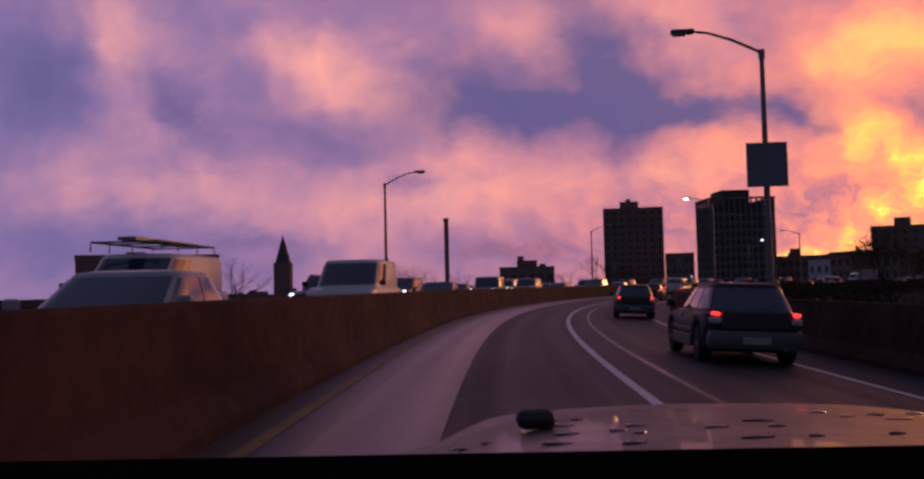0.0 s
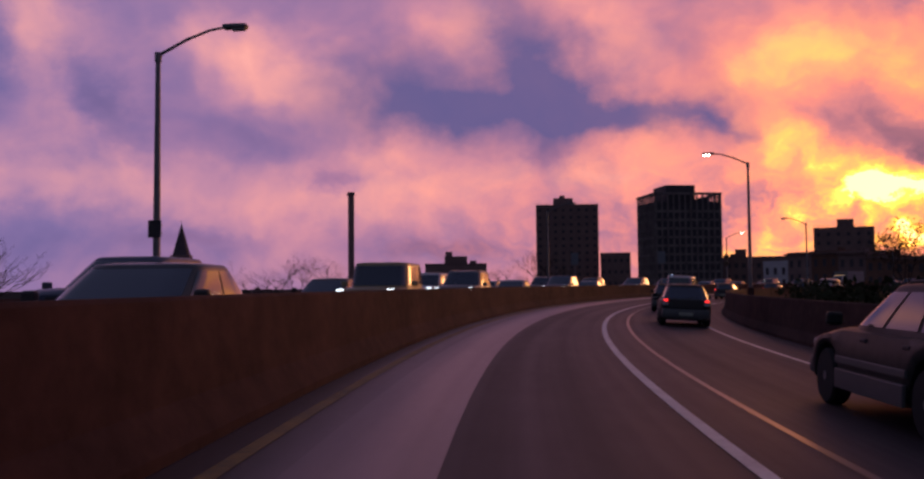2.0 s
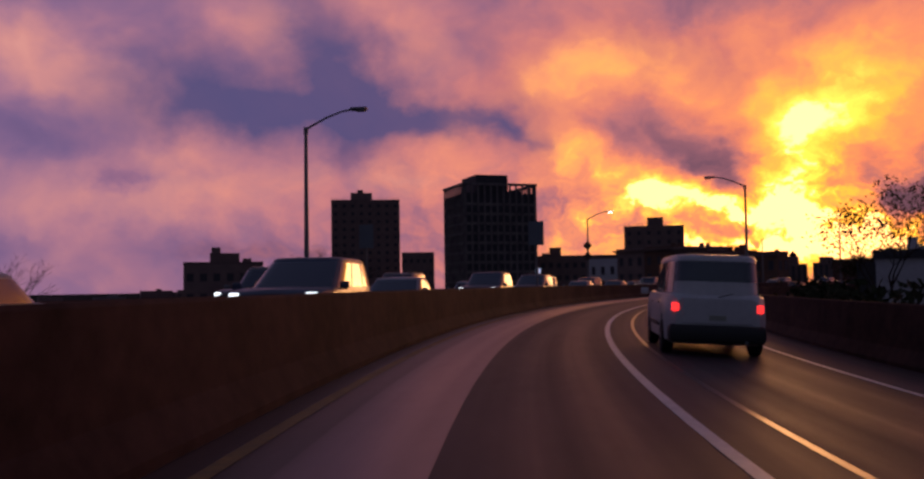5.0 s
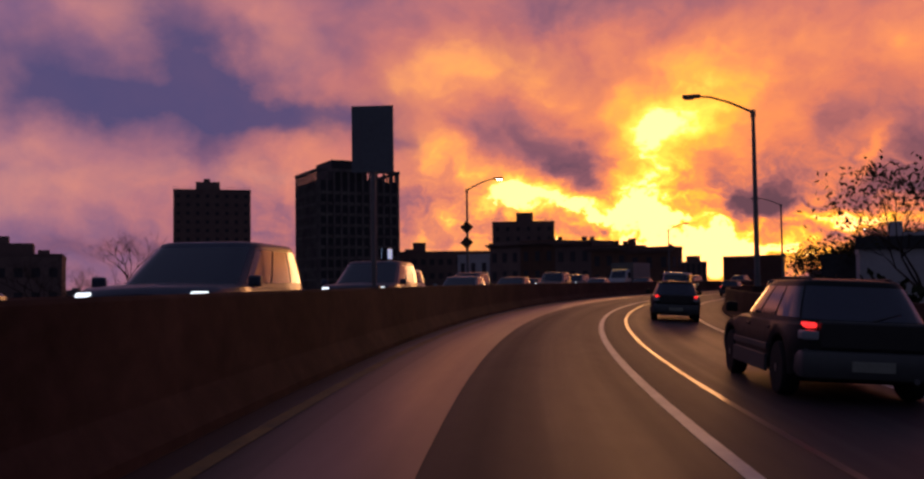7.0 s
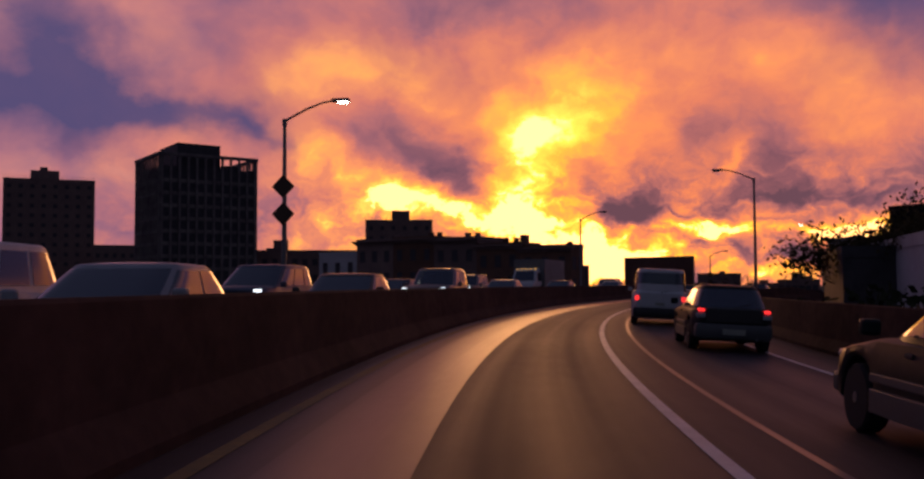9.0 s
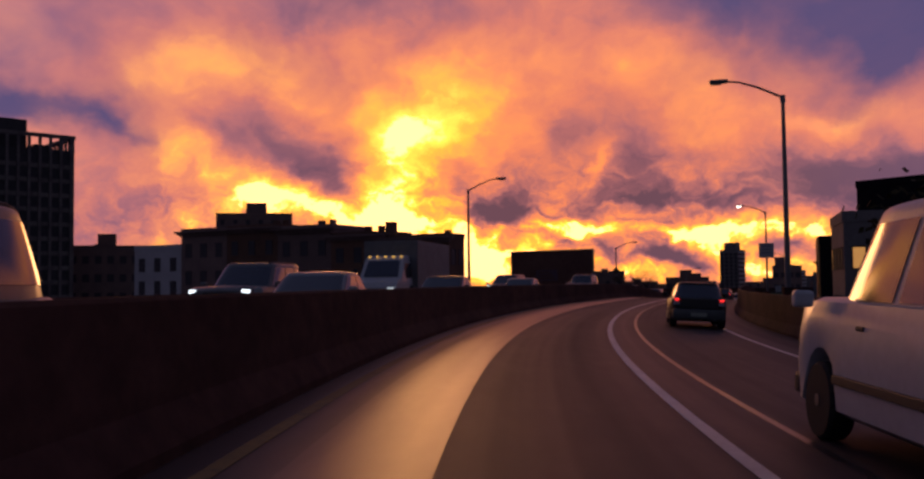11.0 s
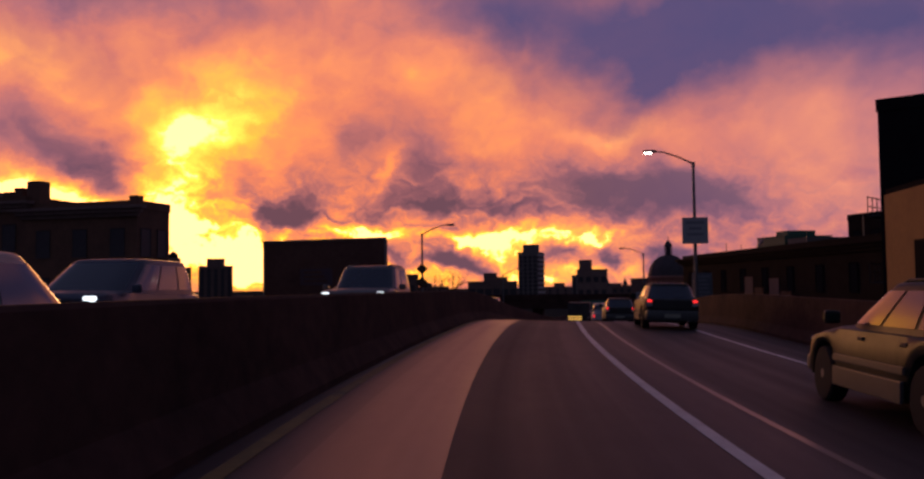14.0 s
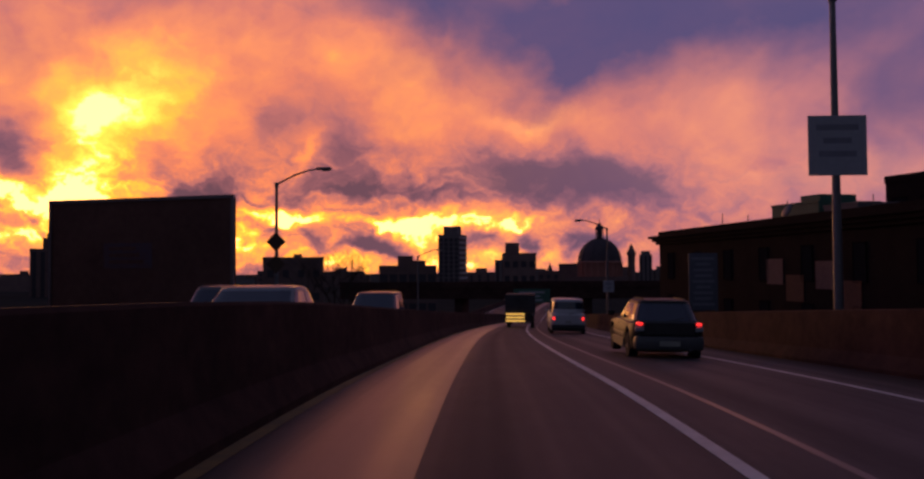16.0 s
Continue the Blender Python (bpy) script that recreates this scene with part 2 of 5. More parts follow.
ASPHALT = material("damp_asphalt", (0.054, 0.037, 0.039), 0.50, colour2=(0.030, 0.021, 0.024), scale=0.35, bump=0.3, bump_scale=60, rough2=0.70, spec=0.36, along=True, streak=2.0, contrast=1.0, stretch=(.35, 1, 1))
ASPHALT_SMOOTH = material("smooth_wet_asphalt", (0.100, 0.068, 0.064), 0.30, colour2=(0.072, 0.050, 0.049), scale=0.7, bump=0.12, bump_scale=70, rough2=0.42, spec=0.62, along=True, streak=2.0, contrast=1.0, stretch=(.3, 1, 1))
ASPHALT_WORN = material("worn_gutter_asphalt", (0.088, 0.060, 0.057), 0.33, colour2=(0.058, 0.041, 0.041), scale=0.7, bump=0.16, bump_scale=68, rough2=0.47, spec=0.56, along=True, streak=2.0, contrast=1.0, stretch=(.3, 1, 1))
TAR = material("wet_tar_seam", (0.03, 0.03, 0.03), 0.32, colour2=(0.05, 0.05, 0.05), scale=1.0)
CONCRETE = material("stained_concrete", (0.096, 0.049, 0.043), 0.88, colour2=(0.028, 0.015, 0.016), scale=0.42, bump=0.35, bump_scale=7, stretch=(0.8, 0.8, 1.1), spec=0.10)
PAINT_WHITE = material("worn_white_paint", (0.80, 0.80, 0.80), 0.5, colour2=(0.50, 0.50, 0.50), scale=1.5)
PAINT_YELLOW = material("worn_yellow_paint", (0.36, 0.22, 0.06), 0.6, colour2=(0.12, 0.09, 0.05), scale=1.2)
STEEL = material("galvanised_steel", (0.20, 0.20, 0.21), 0.5, 0.6, colour2=(0.13, 0.13, 0.14), scale=4)
BRICK = material("red_brown_brick", (0.19, 0.10, 0.07), 0.9, colour2=(0.11, 0.065, 0.05), scale=0.5, bump=0.4, bump_scale=9, vary=0.2, spec=0.2)
BRICK_DARK = material("sooty_brick", (0.24, 0.16, 0.145), 0.9, colour2=(0.16, 0.11, 0.105), scale=0.4, bump=0.3, bump_scale=9, vary=0.15, spec=0.2)
STONE_GREY = material("grey_render", (0.22, 0.20, 0.20), 0.9, colour2=(0.14, 0.13, 0.13), scale=0.5, vary=0.1, spec=0.2)
PALE_RENDER = material("pale_grey_render", (0.54, 0.52, 0.54), 0.9, colour2=(0.42, 0.40, 0.42), scale=0.4, spec=0.2)
DARK_PANEL = material("dark_cladding", (0.075, 0.07, 0.075), 0.7, colour2=(0.035, 0.034, 0.038), scale=1.0, spec=0.3)
CONCRETE_RIB = material("weathered_concrete_ribs", (0.24, 0.21, 0.20), 0.85, colour2=(0.08, 0.07, 0.07), scale=0.3, spec=0.2)
COPPER = material("dull_dome_copper", (0.095, 0.075, 0.085), 0.8, 0.1, colour2=(0.06, 0.05, 0.058), scale=0.6)
BOARD = material("faded_brown_hoarding", (0.17, 0.095, 0.075), 0.9, colour2=(0.10, 0.055, 0.048), scale=0.25, spec=0.1)
BOARD_MARK = material("faded_blue_poster", (0.10, 0.085, 0.12), 0.9, colour2=(0.13, 0.075, 0.075), scale=0.5, spec=0.1)
GREEN_METAL = material("green_painted_metal", (0.05, 0.15, 0.10), 0.6, colour2=(0.035, 0.10, 0.07), scale=0.8)
ORANGE_WALL = material("ochre_stucco", (0.60, 0.34, 0.12), 0.9, colour2=(0.46, 0.26, 0.10), scale=0.8, spec=0.2)
SIGN_BACK = material("bare_aluminium_sign", (0.16, 0.18, 0.21), 0.55, 0.3, colour2=(0.12, 0.13, 0.16), scale=1.5)
SIGN_WHITE = material("white_sign_face", (0.42, 0.43, 0.46), 0.6, colour2=(0.33, 0.34, 0.37), scale=1.0)
SIGN_ORANGE = material("dark_orange_sign", (0.09, 0.045, 0.02), 0.6, colour2=(0.06, 0.035, 0.02), scale=1.0)
SIGN_BAR = material("sign_lettering", (0.27, 0.28, 0.32), 0.6)
GROUND_MAT = material("city_ground", (0.07, 0.065, 0.06), 0.95, colour2=(0.045, 0.045, 0.04), scale=0.05, spec=0.0)
GLASS = material("dusty_window_glass", (0.075, 0.065, 0.072), 0.5, colour2=(0.045, 0.042, 0.05), scale=0.3, spec=0.25)
FRAME_MAT = material("window_frame_paint", (0.10, 0.085, 0.085), 0.8, spec=0.2)
# darkened copies of glass and frame, with the right-hand buildings' shade in the colour
GLASS_DIM = material("shaded_black_glass", (0.024, 0.024, 0.028), 0.95, colour2=(0.016, 0.017, 0.02), scale=0.3, spec=0.0)
FRAME_DIM = material("shaded_window_frame", (0.022, 0.018, 0.019), 0.95, spec=0.0)
LIT_WINDOW = material("lit_window", (1.0, 0.46, 0.13), 0.5, emit=0.45)
LAMP_LIT = material("lit_lamp_lens", (1.0, 0.93, 0.80), 0.3, emit=9.0)
PANEL_LIT = material("lit_blue_panel", (0.42, 0.62, 1.0), 0.4, emit=0.55)
LAMP_OFF = material("dull_lamp_lens", (0.30, 0.30, 0.30), 0.3)
BARK = material("bare_bark", (0.055, 0.042, 0.035), 0.95, colour2=(0.035, 0.028, 0.024), scale=5, spec=0.1)
LEAF = material("dry_brown_leaves", (0.075, 0.055, 0.025), 0.8, colour2=(0.045, 0.04, 0.018), scale=2, spec=0.1)
HEDGE = material("dark_shrub_leaves", (0.035, 0.042, 0.02), 0.85, colour2=(0.022, 0.026, 0.013), scale=2, spec=0.1)
CAR_GLASS = material("tinted_car_glass", (0.022, 0.036, 0.066), 0.10, colour2=(0.016, 0.026, 0.05), scale=0.6, spec=0.9)
TYRE = material("rubber_tyre", (0.018, 0.018, 0.018), 0.85)
RIM = material("alloy_rim", (0.30, 0.30, 0.31), 0.35, 0.8)
TRIM = material("black_plastic_trim", (0.025, 0.025, 0.027), 0.6)
HEAD_LIT = material("lit_headlamp", (0.85, 0.93, 1.0), 0.2, emit=1.8)
HEAD_OFF = material("clear_headlamp", (0.45, 0.47, 0.5), 0.12)
TAIL_LIT = material("lit_tail_lamp", (1.0, 0.03, 0.03), 0.3, emit=1.6)
TAIL_OFF = material("red_tail_lamp", (0.25, 0.01, 0.01), 0.2)
AMBER = material("amber_marker", (1.0, 0.55, 0.12), 0.3, emit=0.8)
# near-black walls: the shade on the right-hand buildings is painted into them
STORE_BRICK = material("shaded_black_brick", (0.028, 0.021, 0.021), 0.95, colour2=(0.017, 0.013, 0.014), scale=0.6, bump=0.4, bump_scale=9, spec=0.05)
LOFT_WALL = material("shaded_black_cladding", (0.016, 0.014, 0.018), 0.95, colour2=(0.011, 0.010, 0.013), scale=0.8, spec=0.05)
PLATE = material("number_plate", (0.35, 0.36, 0.30), 0.5)


def car_paint(name, colour):
    return material(name, colour, 0.38, 0.0, colour2=tuple(c * 0.8 for c in colour), scale=1.2, coat=0.25, rough2=0.5)


WHITE_CAR = car_paint("white_car_paint", (0.55, 0.55, 0.57))
SILVER_CAR = car_paint("silver_car_paint", (0.30, 0.31, 0.33))
GREY_CAR = car_paint("grey_car_paint", (0.12, 0.125, 0.135))
BLACK_CAR = car_paint("black_car_paint", (0.022, 0.022, 0.025))
BLUE_CAR = car_paint("navy_car_paint", (0.03, 0.045, 0.09))
TAN_CAR = car_paint("tan_car_paint", (0.34, 0.25, 0.13))
GREEN_CAR = material("dark_green_car_paint", (0.020, 0.026, 0.025), 0.36, colour2=(0.015, 0.019, 0.019), scale=1.2, coat=0.0, rough2=0.48, spec=0.13)
TRUCK_BOX = material("grimy_white_truck_side", (0.30, 0.29, 0.30), 0.7, colour2=(0.20, 0.19, 0.20), scale=0.8, spec=0.2)
CLADDING = material("grey_bumper_paint", (0.085, 0.09, 0.092), 0.45, colour2=(0.06, 0.064, 0.066), scale=1.0)


# ---------------- mesh helpers ----------------
def part(name, bm, mat, parent=None, label="", smooth=False):
    bmesh.ops.recalc_face_normals(bm, faces=bm.faces)
    me = bpy.data.meshes.new(name)
    bm.to_mesh(me)
    bm.free()
    me.materials.append(mat)
    if smooth:
        for poly in me.polygons:
            poly.use_smooth = True
        me.set_sharp_from_angle(angle=radians(38))
    ob = new(name, me)
    if parent is not None:
        ob.parent = parent
    if label:
        tagged(ob, label)
    return ob


def thing(name, m, label, category, group="", kind=""):
    ob = new(name)
    ob.matrix_world = m
    return tagged(ob, label, category, group, kind)


def box(bm, x0, y0, z0, x1, y1, z1, bevel=0.0):
    r = bmesh.ops.create_cube(bm, size=1, matrix=Matrix.Translation(((x0 + x1) / 2, (y0 + y1) / 2, (z0 + z1) / 2)) @ Matrix.Diagonal((x1 - x0, y1 - y0, z1 - z0, 1)))
    if bevel:
        edges = list({e for v in r["verts"] for e in v.link_edges})
        bmesh.ops.bevel(bm, geom=edges, offset=bevel, segments=2, affect="EDGES", profile=0.5)
    return bm


def boxed(*a, bevel=0.0):
    return box(bmesh.new(), *a, bevel=bevel)


def tube(bm, points, radii, sides=10):
    """A round tube along points."""
    rings = []
    for i, (p, r) in enumerate(zip(points, radii)):
        a, b = points[max(i - 1, 0)], points[min(i + 1, len(points) - 1)]
        d = (Vector(b) - Vector(a)).normalized()
        q = d.to_track_quat("Z", "Y")
        rings.append([bm.verts.new(Vector(p) + q @ Vector((math.cos(k * math.tau / sides) * r, math.sin(k * math.tau / sides) * r, 0))) for k in range(sides)])
    for u, v in zip(rings, rings[1:]):
        for k in range(sides):
            bm.faces.new((u[k], u[(k + 1) % sides], v[(k + 1) % sides], v[k]))
    bm.faces.new(rings[0][::-1])
    bm.faces.new(rings[-1])
    return bm


# ---------------- the road's line ----------------
HEADINGS = [(-120, 4.0), (-40, 0.2), (0.0, -1.30), (16.2, -2.99), (32.1, -5.97), (47.8, -9.92), (63.3, -14.10), (78.5, -18.34), (93.3, -22.60), (107.9, -26.82), (122.2, -30.75), (136.4, -34.60), (150.7, -38.59), (165.1, -42.62), (179.7, -46.88), (194.3, -51.50), (208.9, -55.78), (223.6, -59.00), (238.2, -60.74), (262, -61.4), (300, -63.5), (360, -66.0), (520, -70.0)]
STEP = 2.0
START = -100.0


def grade(s):
    """Height of the road: level, then over a crest and down."""
    u = min(max(s - 236, 0), 16)
    return -0.0015 * u * u - 0.048 * min(max(s - 252, 0), 128)


def build_line():
    n = int((520 - START) / STEP) + 1
    ss = START + STEP * np.arange(n)
    hs = np.interp(ss, [a for a, b in HEADINGS], [b for a, b in HEADINGS])
    kernel = np.ones(7) / 7
    hs = np.convolve(np.pad(hs, 3, mode="edge"), kernel, "valid")
    mid = np.radians((hs[:-1] + hs[1:]) / 2)
    x = np.concatenate([[0], np.cumsum(-np.sin(mid) * STEP)])
    y = np.concatenate([[0], np.cumsum(np.cos(mid) * STEP)])
    i0 = int(round(-START / STEP))
    return ss, hs, x - x[i0], y - y[i0]


LINE = build_line()


def crossfall(s):
    """The carriageway leans to the inside of the curve and levels out where it straightens."""
    return 0.05 - 0.03 * min(max((s - 215) / 40, 0), 1)


def road(s, side, z=0.0):
    """The point s metres along the road, side metres to the right of the camera's line, z over the asphalt."""
    ss, hs, xs, ys = LINE
    h = math.radians(float(np.interp(s, ss, hs)))
    x, y = float(np.interp(s, ss, xs)), float(np.interp(s, ss, ys))
    lean = -crossfall(s) * max(side, -2.4) if side < 7.4 else 0.0
    return Vector((x + math.cos(h) * side, y + math.sin(h) * side, grade(s) + lean + z))


def road_pose(s, side, z=0.0, turn=0.0):
    """A pose on the road whose y axis runs along it; on the carriageway it leans with it."""
    ss, hs, xs, ys = LINE
    p = road(s, side, z)
    roll = math.degrees(math.atan(crossfall(s))) if 1 < side < 7.4 else 0.0
    return pose(p.x, p.y, p.z, 0, roll, float(np.interp(s, ss, hs)) + turn)


def drift(s):
    """The lanes shift a little towards the median where the road straightens."""
    return -0.28 * min(max((s - 200) / 35, 0), 1)


def strip(profile, s0, s1, step=4.0, closed=True, shift=None):
    """Sweeps a profile of (side, z) along the road; shift moves each station sideways."""
    bm = bmesh.new()
    n = max(int((s1 - s0) / step), 1)
    rings = []
    for i in range(n + 1):
        at = s0 + (s1 - s0) * i / n
        rings.append([bm.verts.new(road(at, a + (shift(at) if shift else 0.0), b)) for a, b in profile])
    k = len(profile)
    uv = bm.loops.layers.uv.new("along")
    for i, (u, v) in enumerate(zip(rings, rings[1:])):
        for j in range(k if closed else k - 1):
            f = bm.faces.new((u[j], u[(j + 1) % k], v[(j + 1) % k], v[j]))
            for loop, (di, q) in zip(f.loops, ((0, j), (0, (j + 1) % k), (1, (j + 1) % k), (1, j))):
                loop[uv].uv = (s0 + (s1 - s0) * (i + di) / n, profile[q][0] + 0.35 * profile[q][1])
    if closed:
        bm.faces.new(rings[0])
        bm.faces.new(rings[-1][::-1])
    return bm


S0, S1 = -90, 470
LEFT_FACE, RIGHT_FACE, FAR_FACE = -2.27, 6.7, -10.3
tagged(part("road", strip([(FAR_FACE - .4, 0), (LEFT_FACE - .2, 0), (0, 0), (RIGHT_FACE + .4, 0), (RIGHT_FACE + .4, -1.0), (FAR_FACE - .4, -1.0)], S0, S1, 2.0), ASPHALT), "damp dark asphalt motorway curving between concrete barriers", "road", kind="structure")
tagged(part("ground", boxed(-4000, -4000, -8, 4000, 4000, -7), GROUND_MAT), "dim city ground below the raised motorway", "ground", kind="structure")


def jersey(face, sign, height=1.2, width=0.6):
    """Safety-shape profile: face is the toe on the traffic side; sign gives where the barrier's body lies."""
    one = [(0, -0.01), (0, 0.08), (0.15, 0.33), (0.21, height - 0.03), (0.235, height)]
    two = [(width - a, b) for a, b in one[::-1]]
    return [(face + sign * a, b) for a, b in one + two]


for name, face, sign, high, label in (("median_barrier", LEFT_FACE, -1, 1.07, "stained brown concrete median barrier"), ("parapet_right", RIGHT_FACE, 1, 1.16, "stained concrete parapet along the shoulder"), ("parapet_far", FAR_FACE, -1, 0.94, "concrete parapet beyond the oncoming lanes")):
    tagged(part(name, strip(jersey(face, sign, high), S0, S1, 3.0), CONCRETE), label, "barrier", kind="structure")

for name, lo, hi, z, mat, label in (("gutter_edge", -2.24, -1.5, 0.003, ASPHALT_WORN, "worn gutter paving along the median"), ("gutter_strip", -1.5, -0.53, 0.004, ASPHALT_SMOOTH, "smoother pale wet paving beside the median"), ("tar_seam", 2.44, 2.53, 0.004, TAR, "shiny wet tar seam"),
                                    ("edge_line_yellow", -1.97, -1.84, 0.009, PAINT_YELLOW, "worn dirty yellow edge line"), ("lane_line", 1.64, 1.78, 0.006, PAINT_WHITE, "solid white lane line"), ("edge_line_right", 5.18, 5.30, 0.006, PAINT_WHITE, "white edge line"), ("edge_line_far", -9.95, -9.82, 0.006, PAINT_WHITE, "white edge line of the oncoming lanes")):
    tagged(part(name, strip([(lo, z), (hi, z)], S0, S1, 2.0, closed=False, shift=drift if lo > -2 else None), mat), label, "road marking", kind="structure")
dash = None
for i in range(28):
    if dash is None:
        dash = tagged(part("lane_dash", boxed(-0.06, -1.5, 0.002, 0.06, 1.5, 0.007), PAINT_WHITE), "short white lane dash on the asphalt", "road marking", "oncoming lane dashes", "structure")
        dash.matrix_world = road_pose(-30, -6.3)
    else:
        copy_thing(dash, road_pose(-30 + 12 * i, -6.3))


# ---------------- lamps and signs ----------------
def bar_lines(parent, width, rows, top, step, y, mat, name="lettering"):
    for i in range(rows):
        w = width * (0.9, 0.6, 0.8, 0.7)[i % 4]
        part(name, boxed(-w / 2, y - 0.004, top - i * step - step * 0.22, w / 2, y, top - i * step + step * 0.22), mat, parent)


def lamp_post(s, side, height=7.7, lit=False):
    m = road_pose(s, side, 0.0, 0 if side > 0 else 180)
    ob = thing("street_lamp", m, "grey steel street lamp with one curved arm" + (" and lit lens" if lit else ""), "street lamp", "motorway lamps")
    part("pole", tube(bmesh.new(), [(0, 0, -1.0), (0, 0, 0.5), (0, 0, height)], [0.13, 0.12, 0.07], 12), STEEL, ob, smooth=True)
    part("base_box", boxed(-0.2, -0.2, -1.0, 0.2, 0.2, 1.0, bevel=.03), CONCRETE, ob)
    pts = [(0, 0, height - .12), (-0.12, 0, height), (-0.9, 0, height + .38), (-1.6, 0, height + .62), (-2.05, 0, height + .68)]
    part("arm", tube(bmesh.new(), pts, [.05, .05, .045, .04, .04], 8), STEEL, ob, smooth=True)
    head = part("lamp_head", boxed(-2.72, -0.15, height + .62, -2.0, 0.15, height + .76, bevel=.05), STEEL, ob)
    part("lens", boxed(-2.66, -0.11, height + .57, -2.26, 0.11, height + .63, bevel=.02), LAMP_LIT if lit else LAMP_OFF, head)
    part("collar", tube(bmesh.new(), [(0, 0, height - .25), (0, 0, height + .03)], [.1, .1]), STEEL, ob, smooth=True)
    return ob


for s, side, high, lit in ((-26, 8.2, 8.5, False), (28.4, 7.75, 8.3, False), (92, 8.35, 8.7, True), (145.6, 7.55, 7.95, False), (201.8, 8.15, 8.35, False), (260.0, 8.1, 8.75, True), (316, 8.2, 8.3, False)):
    lamp_post(s, side, high, lit)
for s, side, high, lit in ((0.5, -11.0, 8.4, False), (57.2, -11.1, 8.0, False), (115, -11.0, 7.95, False), (170.9, -11.0, 7.85, True), (225.6, -10.8, 7.65, False), (282.2, -11.0, 7.45, False), (338, -11.0, 7.45, False)):
    lamp_post(s, side, high, lit)


def lamp_sign(s, side, z0, w, h, label, mat=SIGN_BACK, diamond=False, rows=0, x=0.0):
    """A plate strapped to a lamp post, facing down the road."""
    ob = thing("road_sign", road_pose(s, side, 0.0), label, "road sign")
    if diamond:
        bm = boxed(-w / 2, -0.145, -w / 2, w / 2, -0.13, w / 2, bevel=0.0)
        bmesh.ops.transform(bm, matrix=Matrix.Translation((0, 0, z0)) @ Matrix.Rotation(radians(45), 4, "Y"), verts=bm.verts)
        part("plate", bm, mat, ob)
    else:
        part("plate", boxed(x - w / 2, -0.145, z0, x + w / 2, -0.13, z0 + h, bevel=0.006), mat, ob)
        if rows:
            bar_lines(ob, w * 0.8, rows, z0 + h * 0.8, h * 0.22, -0.146, SIGN_BAR)
    for z in (z0 + (0 if diamond else h * 0.25), z0 + (0.2 if diamond else h * 0.75)):
        part("strap", boxed(-0.12, -0.135, z - 0.025, 0.12, 0.1, z + 0.025), STEEL, ob)
    return ob


lamp_sign(28.4, 7.75, 4.1, 1.22, 1.35, "grey square sign plate strapped to a lamp post")
lamp_sign(260.0, 8.1, 4.25, 1.4, 1.45, "pale square sign with dim lettering on a lamp post", SIGN_WHITE, rows=3)
for s in (170.9, 282.2):
    for z in ((4.03, 5.13) if s < 200 else (3.45, 4.55)):
        lamp_sign(s, -11.0, z, 0.68, 0.68, "dark diamond warning sign on a lamp post", SIGN_ORANGE, True)
lamp_sign(57.2, -11.1, 2.6, 0.4, 0.5, "small dark box strapped to a lamp post", DARK_PANEL)


def post_sign(s, side, base):
    ob = thing("sign_post", road_pose(s, side, 0.0), "blank grey sign plate on a tall steel post", "road sign", "median signs")
    part("post", tube(bmesh.new(), [(0, 0, base - 0.4), (0, 0, 4.28)], [.045, .045], 10), STEEL, ob, smooth=True)
    part("plate", boxed(-0.38, -0.06, 3.13, 0.38, -0.045, 4.33, bevel=.006), SIGN_BACK, ob)
    part("foot", boxed(-0.1, -0.1, base - 0.02, 0.1, 0.1, base + 0.03, bevel=.005), STEEL, ob)


post_sign(123.9, -2.56, 1.07)
post_sign(122.5, -11.0, 0.94)


# ---------------- vehicles ----------------
def loft(rings, cap=True):
    bm = bmesh.new()
    vs = [[bm.verts.new(p) for p in ring] for ring in rings]
    n = len(vs[0])
    for u, v in zip(vs, vs[1:]):
        for k in range(n):
            bm.faces.new((u[k], u[(k + 1) % n], v[(k + 1) % n], v[k]))
    if cap:
        bm.faces.new(vs[0][::-1])
        bm.faces.new(vs[-1])
    return bm


def pane(quad, u0, u1, v0, v1, thick=0.012):
    """A thin plate lying on a bilinear quad, raised by its thickness. quad: bottom a, bottom b, top b, top a."""
    a, b, c, d = [Vector(q) for q in quad]
    n = (b - a).cross(d - a).normalized()

    def at(u, v):
        return (a * (1 - u) + b * u) * (1 - v) + (d * (1 - u) + c * u) * v
    low = [at(u0, v0), at(u1, v0), at(u1, v1), at(u0, v1)]
    bm = bmesh.new()
    k = [bm.verts.new(p - n * 0.01) for p in low] + [bm.verts.new(p + n * thick) for p in low]
    for f in ((3, 2, 1, 0), (4, 5, 6, 7), (0, 1, 5, 4), (1, 2, 6, 5), (2, 3, 7, 6), (3, 0, 4, 7)):
        bm.faces.new([k[i] for i in f])
    return bm


